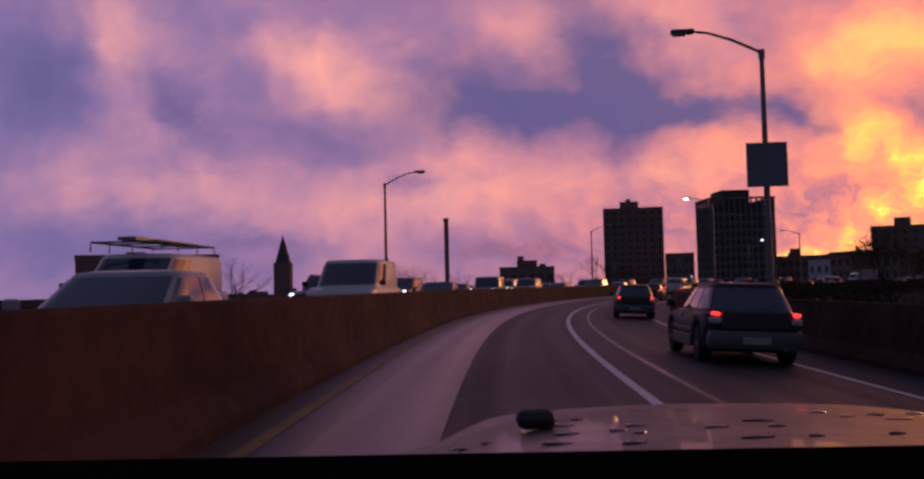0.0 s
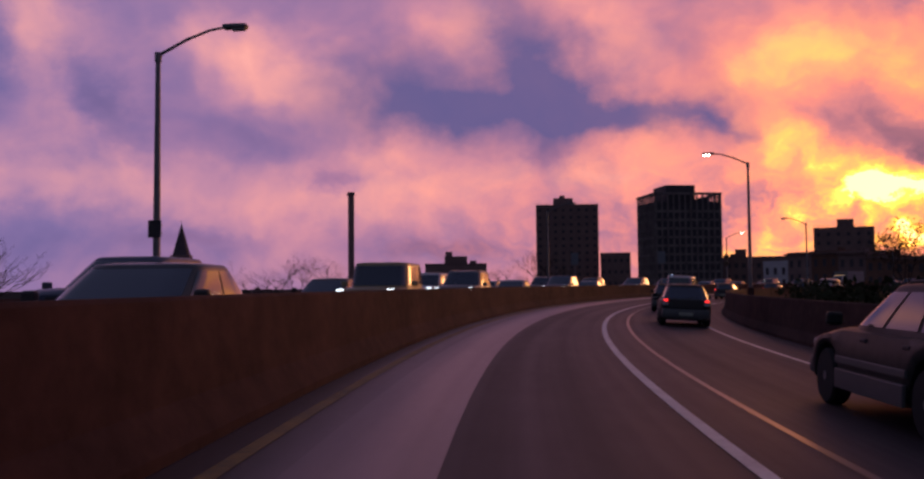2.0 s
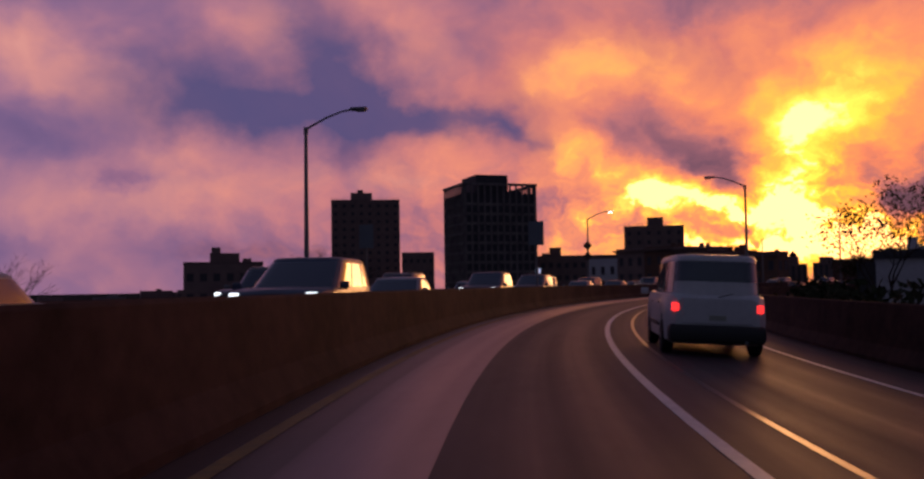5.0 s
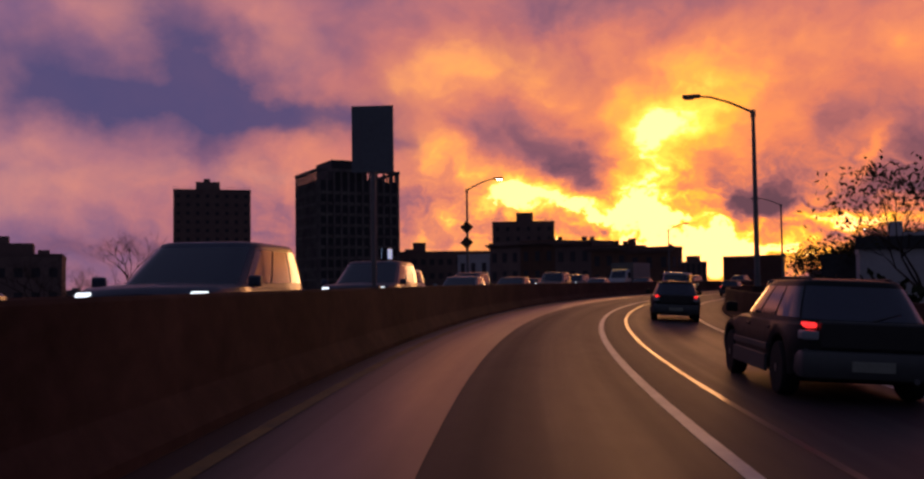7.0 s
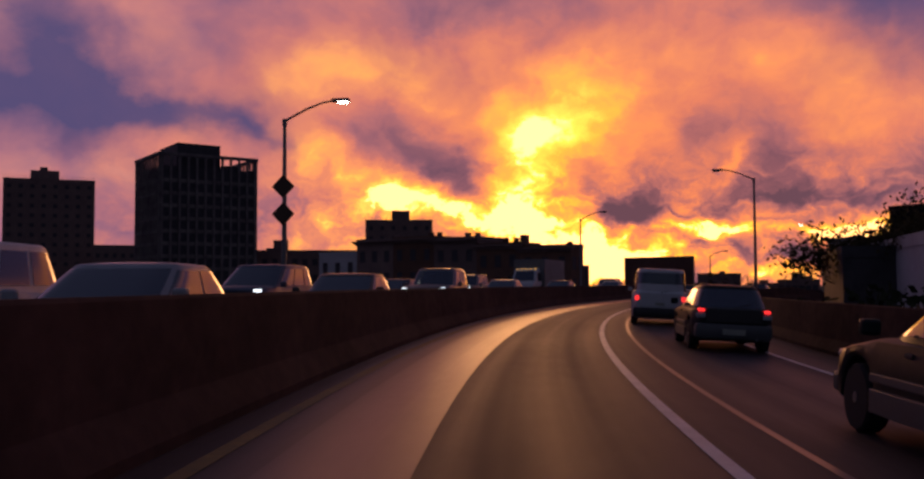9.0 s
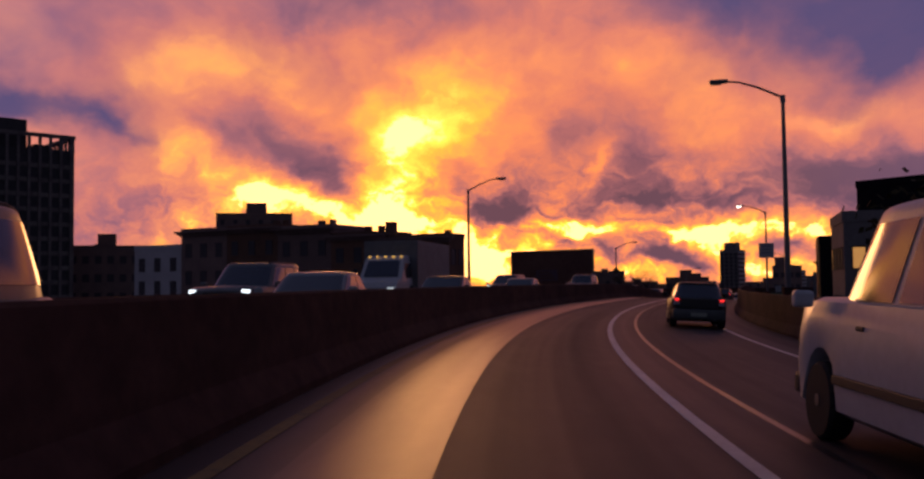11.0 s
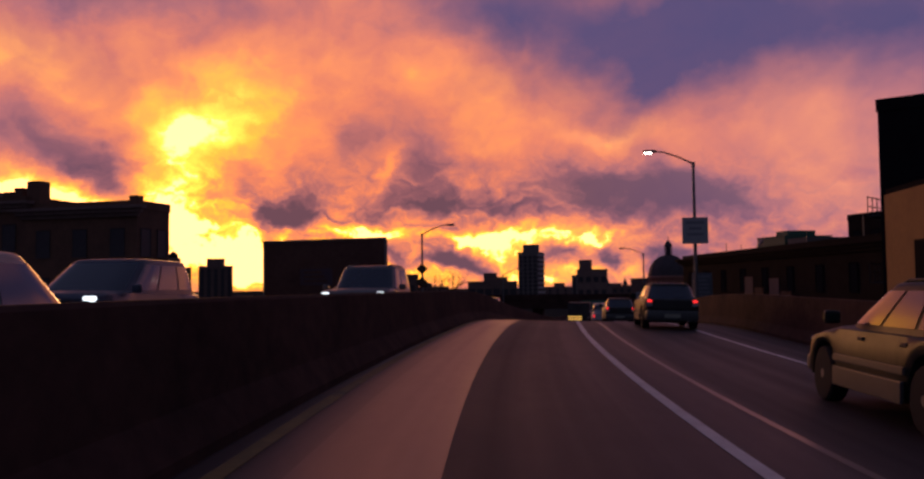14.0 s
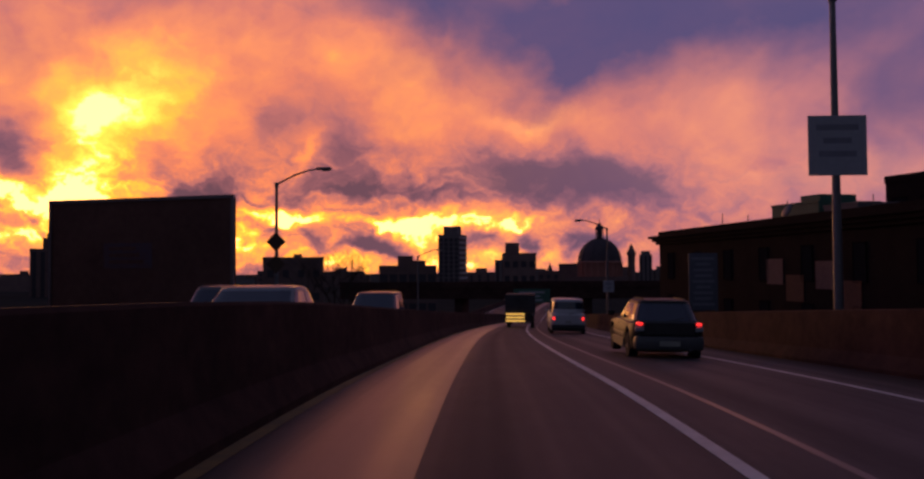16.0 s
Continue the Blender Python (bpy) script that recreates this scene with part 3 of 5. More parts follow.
def wheel(parent, x, y, r, w, side):
    m = Matrix.Translation((x, y, r)) @ Matrix.Rotation(radians(90), 4, "Y")
    bm = bmesh.new()
    prof = [(r * 0.62, -w / 2), (r * 0.93, -w / 2), (r, -w / 2 + 0.03), (r, w / 2 - 0.03), (r * 0.93, w / 2), (r * 0.62, w / 2)]
    rings = [[m @ Vector((math.cos(t * math.tau / 20) * a, math.sin(t * math.tau / 20) * a, b)) for t in range(20)] for a, b in prof]
    bm.free()
    ty = part("wheel", loft(rings), TYRE, parent, smooth=False)
    face = side * (w / 2 - 0.02)
    bm = bmesh.new()
    for k in range(5):
        t = k * math.tau / 5
        q = m @ Matrix.Translation((0, 0, face)) @ Matrix.Rotation(t, 4, "Z")
        bmesh.ops.create_cube(bm, size=1, matrix=q @ Matrix.Translation((r * 0.33, 0, 0)) @ Matrix.Diagonal((r * 0.6, r * 0.16, 0.03, 1)))
    bmesh.ops.create_cone(bm, cap_ends=True, segments=12, radius1=r * 0.16, radius2=r * 0.14, depth=0.05, matrix=m @ Matrix.Translation((0, 0, face)))
    part("rim", bm, RIM, ty)


def car(name, label, paint, length, width, height, belt, top, cabin, category="car", lower=None, lit=True, tail=False, rails=False, r=0.33, panel=False, group="", windows=2, brow=0.76):
    """A road car, nose along +y. top: (share of length from the tail, height of the body); cabin: four shares of the length, from the
    tail: rear foot, rear roof, front roof, windscreen foot. panel: closed cargo sides."""
    ob = thing(name, Matrix.Identity(4), label, category, group)
    w, half = width / 2, length / 2
    yw = (-half + 0.19 * length, half - 0.19 * length)
    rings = []
    n = 44
    for i in range(n + 1):
        t = i / n
        y = -half + length * t
        end = min(t, 1 - t)
        ww = w * (1 - 0.20 * max(0, 1 - end / 0.11) ** 2)
        zt = float(np.interp(t, [a for a, c in top], [c for a, c in top]))
        zb = 0.22 + 0.16 * max(0, 1 - end / 0.06)
        for q in yw:
            gap = (r + 0.06) ** 2 - (y - q) ** 2
            if gap > 0:
                zb = max(zb, r + math.sqrt(gap) - 0.02)
        zb = min(zb, zt - 0.12)
        zm = zb + (zt - zb) * 0.45
        half_ring = [(0, zb), (ww * 0.82, zb), (ww * 0.97, zb + min(0.08, (zt - zb) * .2)), (ww, zm), (ww * 0.985, zm + (zt - zm) * .55), (ww * 0.95, zt - 0.04), (ww * 0.86, zt), (0, zt + 0.03)]
        rings.append([(x, y, z) for x, z in half_ring] + [(-x, y, z) for x, z in half_ring[-2:0:-1]])
    part("body", loft(rings), paint, ob, smooth=True)
    # cabin: rounded levels from belt to roof, glass lying on the same skin
    ys = [-half + length * c for c in cabin]
    c, zb, sq = w * brow, belt - 0.05, 5.0

    def skin(th, v, out=0.0):
        """Point of the cabin at angle th (0 right, a quarter turn ahead) and share v of its height."""
        k = v ** 1.25
        a = (w * 0.925) * (1 - k) + c * k + out
        y0, y1 = ys[0] * (1 - v) + ys[1] * v - out, ys[3] * (1 - v) + ys[2] * v + out
        u = max(0.0, (v - 0.9) / 0.1)
        sh = 1 - 0.10 * u * u
        cx, sy = math.cos(th), math.sin(th)
        x = a * sh * math.copysign(abs(cx) ** (2 / sq), cx)
        y = (y0 + y1) / 2 + (y1 - y0) / 2 * (1 - 0.05 * u * u) * math.copysign(abs(sy) ** (2 / sq), sy)
        return (x, y, zb + (height - 0.03 - zb) * (v if v < .9 else .9 + .1 * math.sin(u * math.pi / 2)))

    steps = 48
    levels = [0, .2, .4, .6, .8, .9, .93, .96, .985, 1.0]
    rings = [[skin(k * math.tau / steps, v) for k in range(steps)] for v in levels]
    for shrink, rise in ((.8, .016), (.5, .026), (.2, .03)):
        mid = (ys[1] + ys[2]) / 2
        rings.append([(x * shrink, mid + (y - mid) * shrink, z + rise) for x, y, z in rings[len(levels) - 1]])
    part("cabin", loft(rings), paint, ob, smooth=True)

    def glass(name, th0, th1, v0, v1, nu=8, nv=5):
        bm = bmesh.new()
        for out in (-0.004, 0.008):
            rows = [[bm.verts.new(skin(th0 + (th1 - th0) * i / nu, v0 + (v1 - v0) * j / nv, out)) for i in range(nu + 1)] for j in range(nv + 1)]
            for r0, r1 in zip(rows, rows[1:]):
                for i in range(nu):
                    bm.faces.new((r0[i], r0[i + 1], r1[i + 1], r1[i]))
        part(name, bm, CAR_GLASS, ob, smooth=True)

    def ahead(u):
        """Angle on the right side at share u of the side's half length."""
        return math.asin(math.copysign(abs(u) ** (sq / 2), u))

    across = math.acos(.88 ** (sq / 2))
    glass("windscreen", across, math.pi - across, .12, .88)
    glass("rear_window", -math.pi + across, -across, .14 if height < 1.9 else .42, .86)
    cuts = [(0.36, 0.80)] if panel else [(-.84 + i * 1.66 / windows, -.84 + (i + 1) * 1.66 / windows - 0.06) for i in range(windows)]
    for u0, u1 in cuts:
        glass("side_window", ahead(u0), ahead(u1), .16, .84)
        glass("side_window", math.pi - ahead(u1), math.pi - ahead(u0), .16, .84)
    for q in yw:
        wheel(ob, w - 0.12, q, r, 0.22, 1)
        wheel(ob, -w + 0.12, q, r, 0.22, -1)
    nose, back = top[-1][1], top[0][1]
    for sx in (-1, 1):
        part("headlamp", boxed(sx * w * 0.74 - 0.10, half - 0.3, nose - 0.05, sx * w * 0.74 + 0.10, half + 0.005, nose + 0.05, bevel=.035), HEAD_LIT if lit else HEAD_OFF, ob)
        tall = 0.07 if height < 1.9 else 0.14
        if tail and height < 1.9:
            lamp = part("tail_lamp", boxed(sx * w * 0.79 - 0.06, -half - 0.015, .86, sx * w * 0.79 + 0.075, -half + 0.25, .925, bevel=.03), TAIL_LIT, ob, smooth=True)
            part("reversing_lamp", boxed(sx * w * 0.79 - 0.10, -half - 0.012, .72, sx * w * 0.79 + 0.10, -half + 0.2, .835, bevel=.03), HEAD_OFF, lamp)
        else:
            part("tail_lamp", boxed(sx * w * 0.80 - 0.07, -half - 0.012, back - 0.10 - tall, sx * w * 0.80 + 0.07, -half + 0.2, back - 0.10 + 0.02, bevel=.025), TAIL_LIT if tail else TAIL_OFF, ob)
        my = ys[3] - 0.35 if height < 1.9 else ys[3] - 0.15
        part("wing_mirror", boxed(sx * (w + 0.10) - 0.09, my - 0.06, belt + 0.02, sx * (w + 0.10) + 0.09, my + 0.06, belt + 0.17, bevel=.035), paint if not panel else TRIM, ob)
    part("front_bumper", boxed(-w * 0.9, half - 0.16, 0.3, w * 0.9, half + 0.04, 0.52, bevel=.05), lower or TRIM, ob)
    part("rear_bumper", boxed(-w * 0.93, -half - 0.06, 0.27, w * 0.93, -half + 0.34, 0.62, bevel=.09), lower or TRIM, ob, smooth=True)
    part("grille", boxed(-w * 0.45, half - 0.1, nose - 0.16, w * 0.45, half + 0.012, nose - 0.02, bevel=.02), TRIM, ob)
    part("number_plate", boxed(-0.16, -half - 0.062, 0.62, 0.16, -half - 0.02, 0.78) if not tail else boxed(-0.24, -half - 0.072, 0.38, 0.24, -half, 0.50, bevel=.004) if lower else boxed(-0.16, -half - 0.03, 0.70, 0.16, -half + 0.02, 0.80, bevel=.004), PLATE, ob)
    if lower:
        for sx in (-1, 1):
            part("sill", boxed(sx * w - 0.03, yw[0] + r + .1, 0.24, sx * w + 0.015, yw[1] - r - .1, 0.46, bevel=.012), lower, ob)
    if rails:
        for sx in (-1, 1):
            bm = tube(bmesh.new(), [(sx * c * .8, ys[1] + .1, height - .05), (sx * c * .8, ys[1] + .25, height - .005), (sx * c * .8, ys[2] - .25, height - .005), (sx * c * .8, ys[2] - .1, height - .05)], [.02] * 4, 8)
            part("roof_rail", bm, TRIM, ob)
    if tail:
        part("wiper", tube(bmesh.new(), [(0.0, ys[0] - 0.03, belt + .02), (0.35, ys[0] + .04, belt + .12)], [.012, .008], 6), TRIM, ob)
        part("exhaust", tube(bmesh.new(), [(w * .55, -half + .3, .3), (w * .55, -half - .06, .3)], [.035, .035], 10), STEEL, ob)
        part("tailgate", boxed(-w * 0.68, -half - 0.02, 0.62, w * 0.68, -half + 0.08, belt + .02, bevel=.03), paint if not lower else BLACK_CAR, ob)
        for sx in (-1, 1):
            for y in (ys[0] * .62 + ys[3] * .38, ys[0] * .28 + ys[3] * .72):
                part("door_handle", boxed(sx * w * .975 - .02, y - .08, belt - .14, sx * w * .975 + .025, y + .08, belt - .10, bevel=.012), TRIM, ob)
            part("side_moulding", boxed(sx * w - .02, yw[0] + r + .08, .52, sx * w + .018, yw[1] - r - .08, .60, bevel=.01), lower or TRIM, ob)
    return ob


SEDAN_TOP = [(0, .86), (.03, .95), (.16, .98), (.30, .96), (.70, .93), (.76, .90), (.94, .76), (1, .68)]
SUV_TOP = [(0, .96), (.03, 1.06), (.70, 1.14), (.78, 1.16), (.93, 1.13), (.98, 1.08), (1, 1.02)]
VAN_TOP = [(0, 1.10), (.02, 1.2), (.80, 1.24), (.86, 1.24), (.96, 1.14), (1, 1.0)]
WAGON_TOP = [(0, .84), (.02, .93), (.70, .93), (.76, .90), (.95, .78), (1, .70)]


def parked(ob, first, m):
    """Takes the first place itself, and a copy for each later one."""
    if first:
        ob.matrix_world = m
        return ob
    return copy_thing(ob, m)


def oncoming(s, side):
    return road_pose(s, side, 0.0, 180)


def build_traffic():
    """The queue of oncoming vehicles beyond the median."""
    kinds = {
        "suv_grey": lambda: car("sport_utility_car", "dark grey sport utility car with lit headlamps", GREY_CAR, 4.7, 1.88, 1.80, 1.10, SUV_TOP, (.02, .07, .58, .76), r=.37, rails=True, group="oncoming traffic", windows=3),
        "suv_white": lambda: car("sport_utility_car", "white sport utility car with dark windows", WHITE_CAR, 4.8, 1.92, 1.82, 1.10, SUV_TOP, (.02, .08, .58, .76), r=.37, group="oncoming traffic", windows=3),
        "sedan_silver": lambda: car("sedan", "silver four-door sedan in the oncoming queue", SILVER_CAR, 4.75, 1.80, 1.45, .95, SEDAN_TOP, (.10, .26, .52, .74), lit=False, group="oncoming traffic"),
        "sedan_black": lambda: car("sedan", "black four-door sedan with lit headlamps", BLACK_CAR, 4.8, 1.82, 1.46, .95, SEDAN_TOP, (.10, .26, .52, .74), group="oncoming traffic"),
        "van_white": lambda: car("cargo_van", "white high-sided cargo van with a dark windscreen", WHITE_CAR, 5.4, 2.0, 2.05, 1.24, VAN_TOP, (.01, .02, .68, .87), "van", r=.36, lit=False, panel=True, group="oncoming traffic", brow=.86),
        "minivan": lambda: car("minivan", "navy minivan with large windows", BLUE_CAR, 5.0, 1.95, 1.80, 1.10, SUV_TOP, (.02, .09, .58, .84), r=.34, group="oncoming traffic", windows=3),
        "jeep": lambda: car("off_road_car", "boxy tan off-road car with upright windows", TAN_CAR, 4.4, 1.85, 1.84, 1.12, [(0, 1.0), (.02, 1.1), (.66, 1.12), (.70, 1.1), (.97, 1.08), (1, 1.02)], (.03, .04, .62, .68), r=.39, group="oncoming traffic", windows=3, brow=.86),
    }
    near = [(-14, "sedan_black"), (-2, "suv_grey"), (11, "sedan_silver"), (27, "van_white"), (43, "sedan_black"), (58, "jeep"), (71, "suv_grey"), (83, "sedan_silver"), (97, "minivan"), (105.5, "sedan_silver"), (121, "minivan"), (133, "minivan"),
            (147, "sedan_silver"), (158, "sedan_black"), (170, "suv_grey"), (184, "sedan_silver"), (198, "sedan_black"), (214, "sedan_silver"), (233.5, "suv_grey"), (254, "sedan_silver"), (272, "minivan")]
    far = [(4, "sedan_silver"), (20, "van_white"), (36, "suv_grey"), (50, "minivan"), (64, "sedan_black"), (78, "suv_white"), (90, "sedan_silver"), (104, "suv_grey"), (118, "suv_grey"), (131, "sedan_silver"), (148, "suv_white"), (162, "minivan"),
           (176, "sedan_black"), (189, "suv_grey"), (226, "minivan"), (246, "sedan_black"), (264, "suv_grey")]
    made = {}
    for rows, side in ((near, -4.55), (far, -8.0)):
        for s, kind in rows:
            first = kind not in made
            if first:
                made[kind] = kinds[kind]()
            parked(made[kind], first, oncoming(s, side + random.uniform(-.15, .15)))


build_traffic()


def box_truck(m):
    ob = thing("box_truck", m, "white box truck with a dark windscreen and amber roof lamps", "truck")
    part("cargo_box", boxed(-1.2, -4.2, 0.95, 1.2, 1.5, 3.05, bevel=.04), TRUCK_BOX, ob)
    part("box_rim", boxed(-1.215, 1.42, 0.95, 1.215, 1.515, 3.06, bevel=.015), STEEL, ob)
    rings = []
    for y, zt, ww in ((1.55, 2.35, .98), (1.9, 2.4, .99), (2.35, 2.25, .98), (2.95, 1.45, .96), (3.5, 1.25, .9), (3.62, 1.05, .86)):
        rings.append([(-ww, y, .55), (ww, y, .55), (ww, y, min(zt, 1.3)), (ww * (.86 if zt > 1.5 else .95), y, zt), (-ww * (.86 if zt > 1.5 else .95), y, zt), (-ww, y, min(zt, 1.3))])
    part("cab", loft(rings), WHITE_CAR, ob)
    part("windscreen", pane(((.84, 2.98, 1.42), (-.84, 2.98, 1.42), (-.76, 2.37, 2.22), (.76, 2.37, 2.22)), .05, .95, .08, .92, .03), CAR_GLASS, ob)
    for sx in (-1, 1):
        part("side_window", boxed(sx * .95 - .02, 1.75, 1.42, sx * .95 + .03, 2.45, 2.05), CAR_GLASS, ob)
        part("headlamp", boxed(sx * .66 - .17, 3.5, .82, sx * .66 + .17, 3.64, 1.02, bevel=.03), HEAD_LIT, ob)
        part("wing_mirror", boxed(sx * 1.2 - .08, 2.6, 1.45, sx * 1.2 + .08, 2.72, 1.85, bevel=.03), TRIM, ob)
        for y in (-2.7, 2.7):
            wheel(ob, sx * .85, y, .42, .28, sx)
    for k in range(5):
        part("marker_lamp", boxed(-.7 + k * .35 - .05, 2.2, 2.32, -.7 + k * .35 + .05, 2.32, 2.38, bevel=.01), AMBER, ob)
    part("chassis", boxed(-.5, -4.0, .5, .5, 3.3, .95), TRIM, ob)
    part("bumper", boxed(-.95, 3.5, .42, .95, 3.7, .66, bevel=.03), TRIM, ob)


box_truck(oncoming(204.5, -8.0))

# a lit advertising panel on an oncoming minivan's roof
panel_sign = thing("roof_sign", road_pose(134.2, -4.5, 1.78, 180), "small lit pale blue advertising panel on a car roof", "sign")
part("foot", boxed(-.05, -.22, 0, .05, .22, .07, bevel=.01), TRIM, panel_sign)
part("casing", boxed(-.09, -.32, .06, .09, .32, .42, bevel=.025), TRIM, panel_sign)
for sx in (-1, 1):
    part("lit_face", boxed(sx * .092 - .006, -.29, .09, sx * .092 + .006, .29, .39, bevel=.004), PANEL_LIT, panel_sign, "glowing pale blue panel")

# a ladder rack on the first oncoming van
rack = thing("roof_rack", road_pose(20, -8.0, -0.15, 180), "dark steel ladder rack on a van roof", "roof rack")
for sx in (-.7, .7):
    part("rail", tube(bmesh.new(), [(sx, -2.4, 2.42), (sx, 1.2, 2.42)], [.025, .025], 6), TRIM, rack)
for y in (-2.2, -1.0, .2, 1.1):
    part("crossbar", tube(bmesh.new(), [(-.78, y, 2.23), (-.78, y, 2.42), (.78, y, 2.42), (.78, y, 2.23)], [.022] * 4, 6), TRIM, rack)
part("ladder", boxed(-.3, -2.3, 2.45, .1, 1.3, 2.52), STEEL, rack)

wagon = car("station_wagon", "dark green station wagon with grey bumpers and lit tail lamps", GREEN_CAR, 4.45, 1.74, 1.46, .93, WAGON_TOP, (.015, .13, .52, .75), brow=.70, lower=CLADDING, lit=False, tail=True, rails=True, group="vehicles ahead", windows=3)
for i, (s, side) in enumerate(((16.2, 4.35), (39.8, 4.48), (64.5, 4.43), (80.5, 4.0), (118.7, 4.15), (141.7, 4.25), (156.5, 4.4), (194.5, 4.42), (216.3, 4.43), (237.3, 4.2), (259.3, 3.9))):
    parked(wagon, i == 0, road_pose(s + 2.2, side))
van = car("passenger_van", "white passenger van with lit tail lamps", WHITE_CAR, 5.0, 1.98, 2.0, 1.12, VAN_TOP, (.01, .03, .70, .86), "van", lit=False, tail=True, group="vehicles ahead", windows=3, brow=.84, r=.34)
for i, s in enumerate((96.5, 169, 288)):
    parked(van, i == 0, road_pose(s + 2.5, 3.6))


def flat_truck(m):
    ob = thing("lorry", m, "dark lorry with glowing yellow bars on its tail", "truck")
    part("cargo_box", boxed(-1.2, -3.4, 1.25, 1.2, 3.0, 2.75, bevel=.04), DARK_PANEL, ob)
    part("chassis", boxed(-.9, -3.4, .6, .9, 5.0, 1.25), TRIM, ob)
    part("cab", boxed(-1.1, 3.2, .7, 1.1, 5.2, 2.7, bevel=.15), SILVER_CAR, ob)
    for k in range(3):
        part("warning_bar", boxed(-1.15, -3.5, .62 + k * .26, .35, -3.42, .76 + k * .26, bevel=.01), AMBER, ob)
    for sx in (-1, 1):
        for y in (-2.2, 4.0):
            wheel(ob, sx * .95, y, .48, .3, sx)


flat_truck(road_pose(314, 0.9))


# ---------------- buildings ----------------
WINDOWS = {}


def window_mesh(w, h, lit=False, dim=False):
    key = (round(w, 2), round(h, 2), lit, dim)
    if key not in WINDOWS:
        bm = boxed(-w / 2 - .08, -0.07, -.08, w / 2 + .08, 0.03, h + .08)
        bm.normal_update()
        front = [f for f in bm.faces if f.normal.y < -.9]
        bmesh.ops.inset_region(bm, faces=front, thickness=0.1, depth=-0.05)
        for f in bm.faces:
            f.material_index = 1
        front[0].material_index = 0
        me = bpy.data.meshes.new("window")
        bm.to_mesh(me)
        bm.free()
        me.materials.append(LIT_WINDOW if lit else GLASS_DIM if dim else GLASS)
        me.materials.append(FRAME_DIM if dim else FRAME_MAT)
        WINDOWS[key] = me
    return WINDOWS[key]


def windows(parent, face, w, d, z0, z1, floors, cols, ww, wh, lit=(), dim=False):
    """A grid of windows on one face: 0 front (-y), 1 right (+x), 2 back, 3 left."""
    span = w if face in (0, 2) else d
    turn = Matrix.Rotation(radians(90 * face), 4, "Z")
    off = d / 2 if face in (0, 2) else w / 2
    for i in range(floors):
        for j in range(cols):
            ob = new("window", window_mesh(ww, wh, (i, j) in lit, dim))
            ob.parent = parent
            x = -span / 2 + span * (j + .5) / cols
            ob.matrix_local = turn @ Matrix.Translation((x, -off - 0.01, z0 + (z1 - z0) * (i + .5) / floors - wh / 2))


BASE = -7.0


def building(name, x, y, w, d, top, turn, mat, label, faces=(), floors=6, cols=6, ww=1.3, wh=1.6, pent=None, parapet=0.6, cornice=False, rail=False, lit=(), base_win=0.0, category="building", group=""):
    """A block with parapet, roof, windows and rooftop house. top is the height of the parapet over the motorway."""
    ob = thing(name, pose(x, y, BASE, 0, 0, turn), label, category, group)
    h = top - BASE
    part("wall", boxed(-w / 2, -d / 2, 0, w / 2, d / 2, h - parapet), mat, ob)
    bm = bmesh.new()
    t = 0.35
    for b in ((-w / 2 - .06, -d / 2 - .06, w / 2 + .06, -d / 2 + t), (-w / 2 - .06, d / 2 - t, w / 2 + .06, d / 2 + .06), (-w / 2 - .06, -d / 2 + t, -w / 2 + t, d / 2 - t), (w / 2 - t, -d / 2 + t, w / 2 + .06, d / 2 - t)):
        box(bm, b[0], b[1], h - parapet, b[2], b[3], h)
    part("parapet", bm, mat, ob)
    if cornice:
        for k, (out, zz, hh) in enumerate(((.25, h - parapet - .5, .25), (.5, h - parapet - .25, .25), (.75, h - parapet, .22))):
            part("cornice", boxed(-w / 2 - out, -d / 2 - out, zz, w / 2 + out, -d / 2, zz + hh, bevel=.03), mat if mat is STORE_BRICK else BRICK_DARK, ob)
    for px, py, pw, pd, ph in pent or ():
        part("roof_house", boxed(px - pw / 2, py - pd / 2, h - parapet, px + pw / 2, py + pd / 2, h + ph, bevel=.06), mat, ob)
    if rail:
        bm = bmesh.new()
        for k in range(int(w / 2) + 1):
            box(bm, -w / 2 + 2 * k - .04, -d / 2, h, -w / 2 + 2 * k + .04, -d / 2 + .08, h + 1.1)
        box(bm, -w / 2, -d / 2, h + 1.02, w / 2, -d / 2 + .08, h + 1.1)
        part("roof_railing", bm, STEEL, ob)
    for f in faces:
        n = cols if f in (0, 2) else max(2, round(cols * d / w))
        # walls with painted-in shade take the darkened glass and frames
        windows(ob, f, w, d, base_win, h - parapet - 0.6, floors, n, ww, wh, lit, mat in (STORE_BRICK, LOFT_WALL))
    return ob


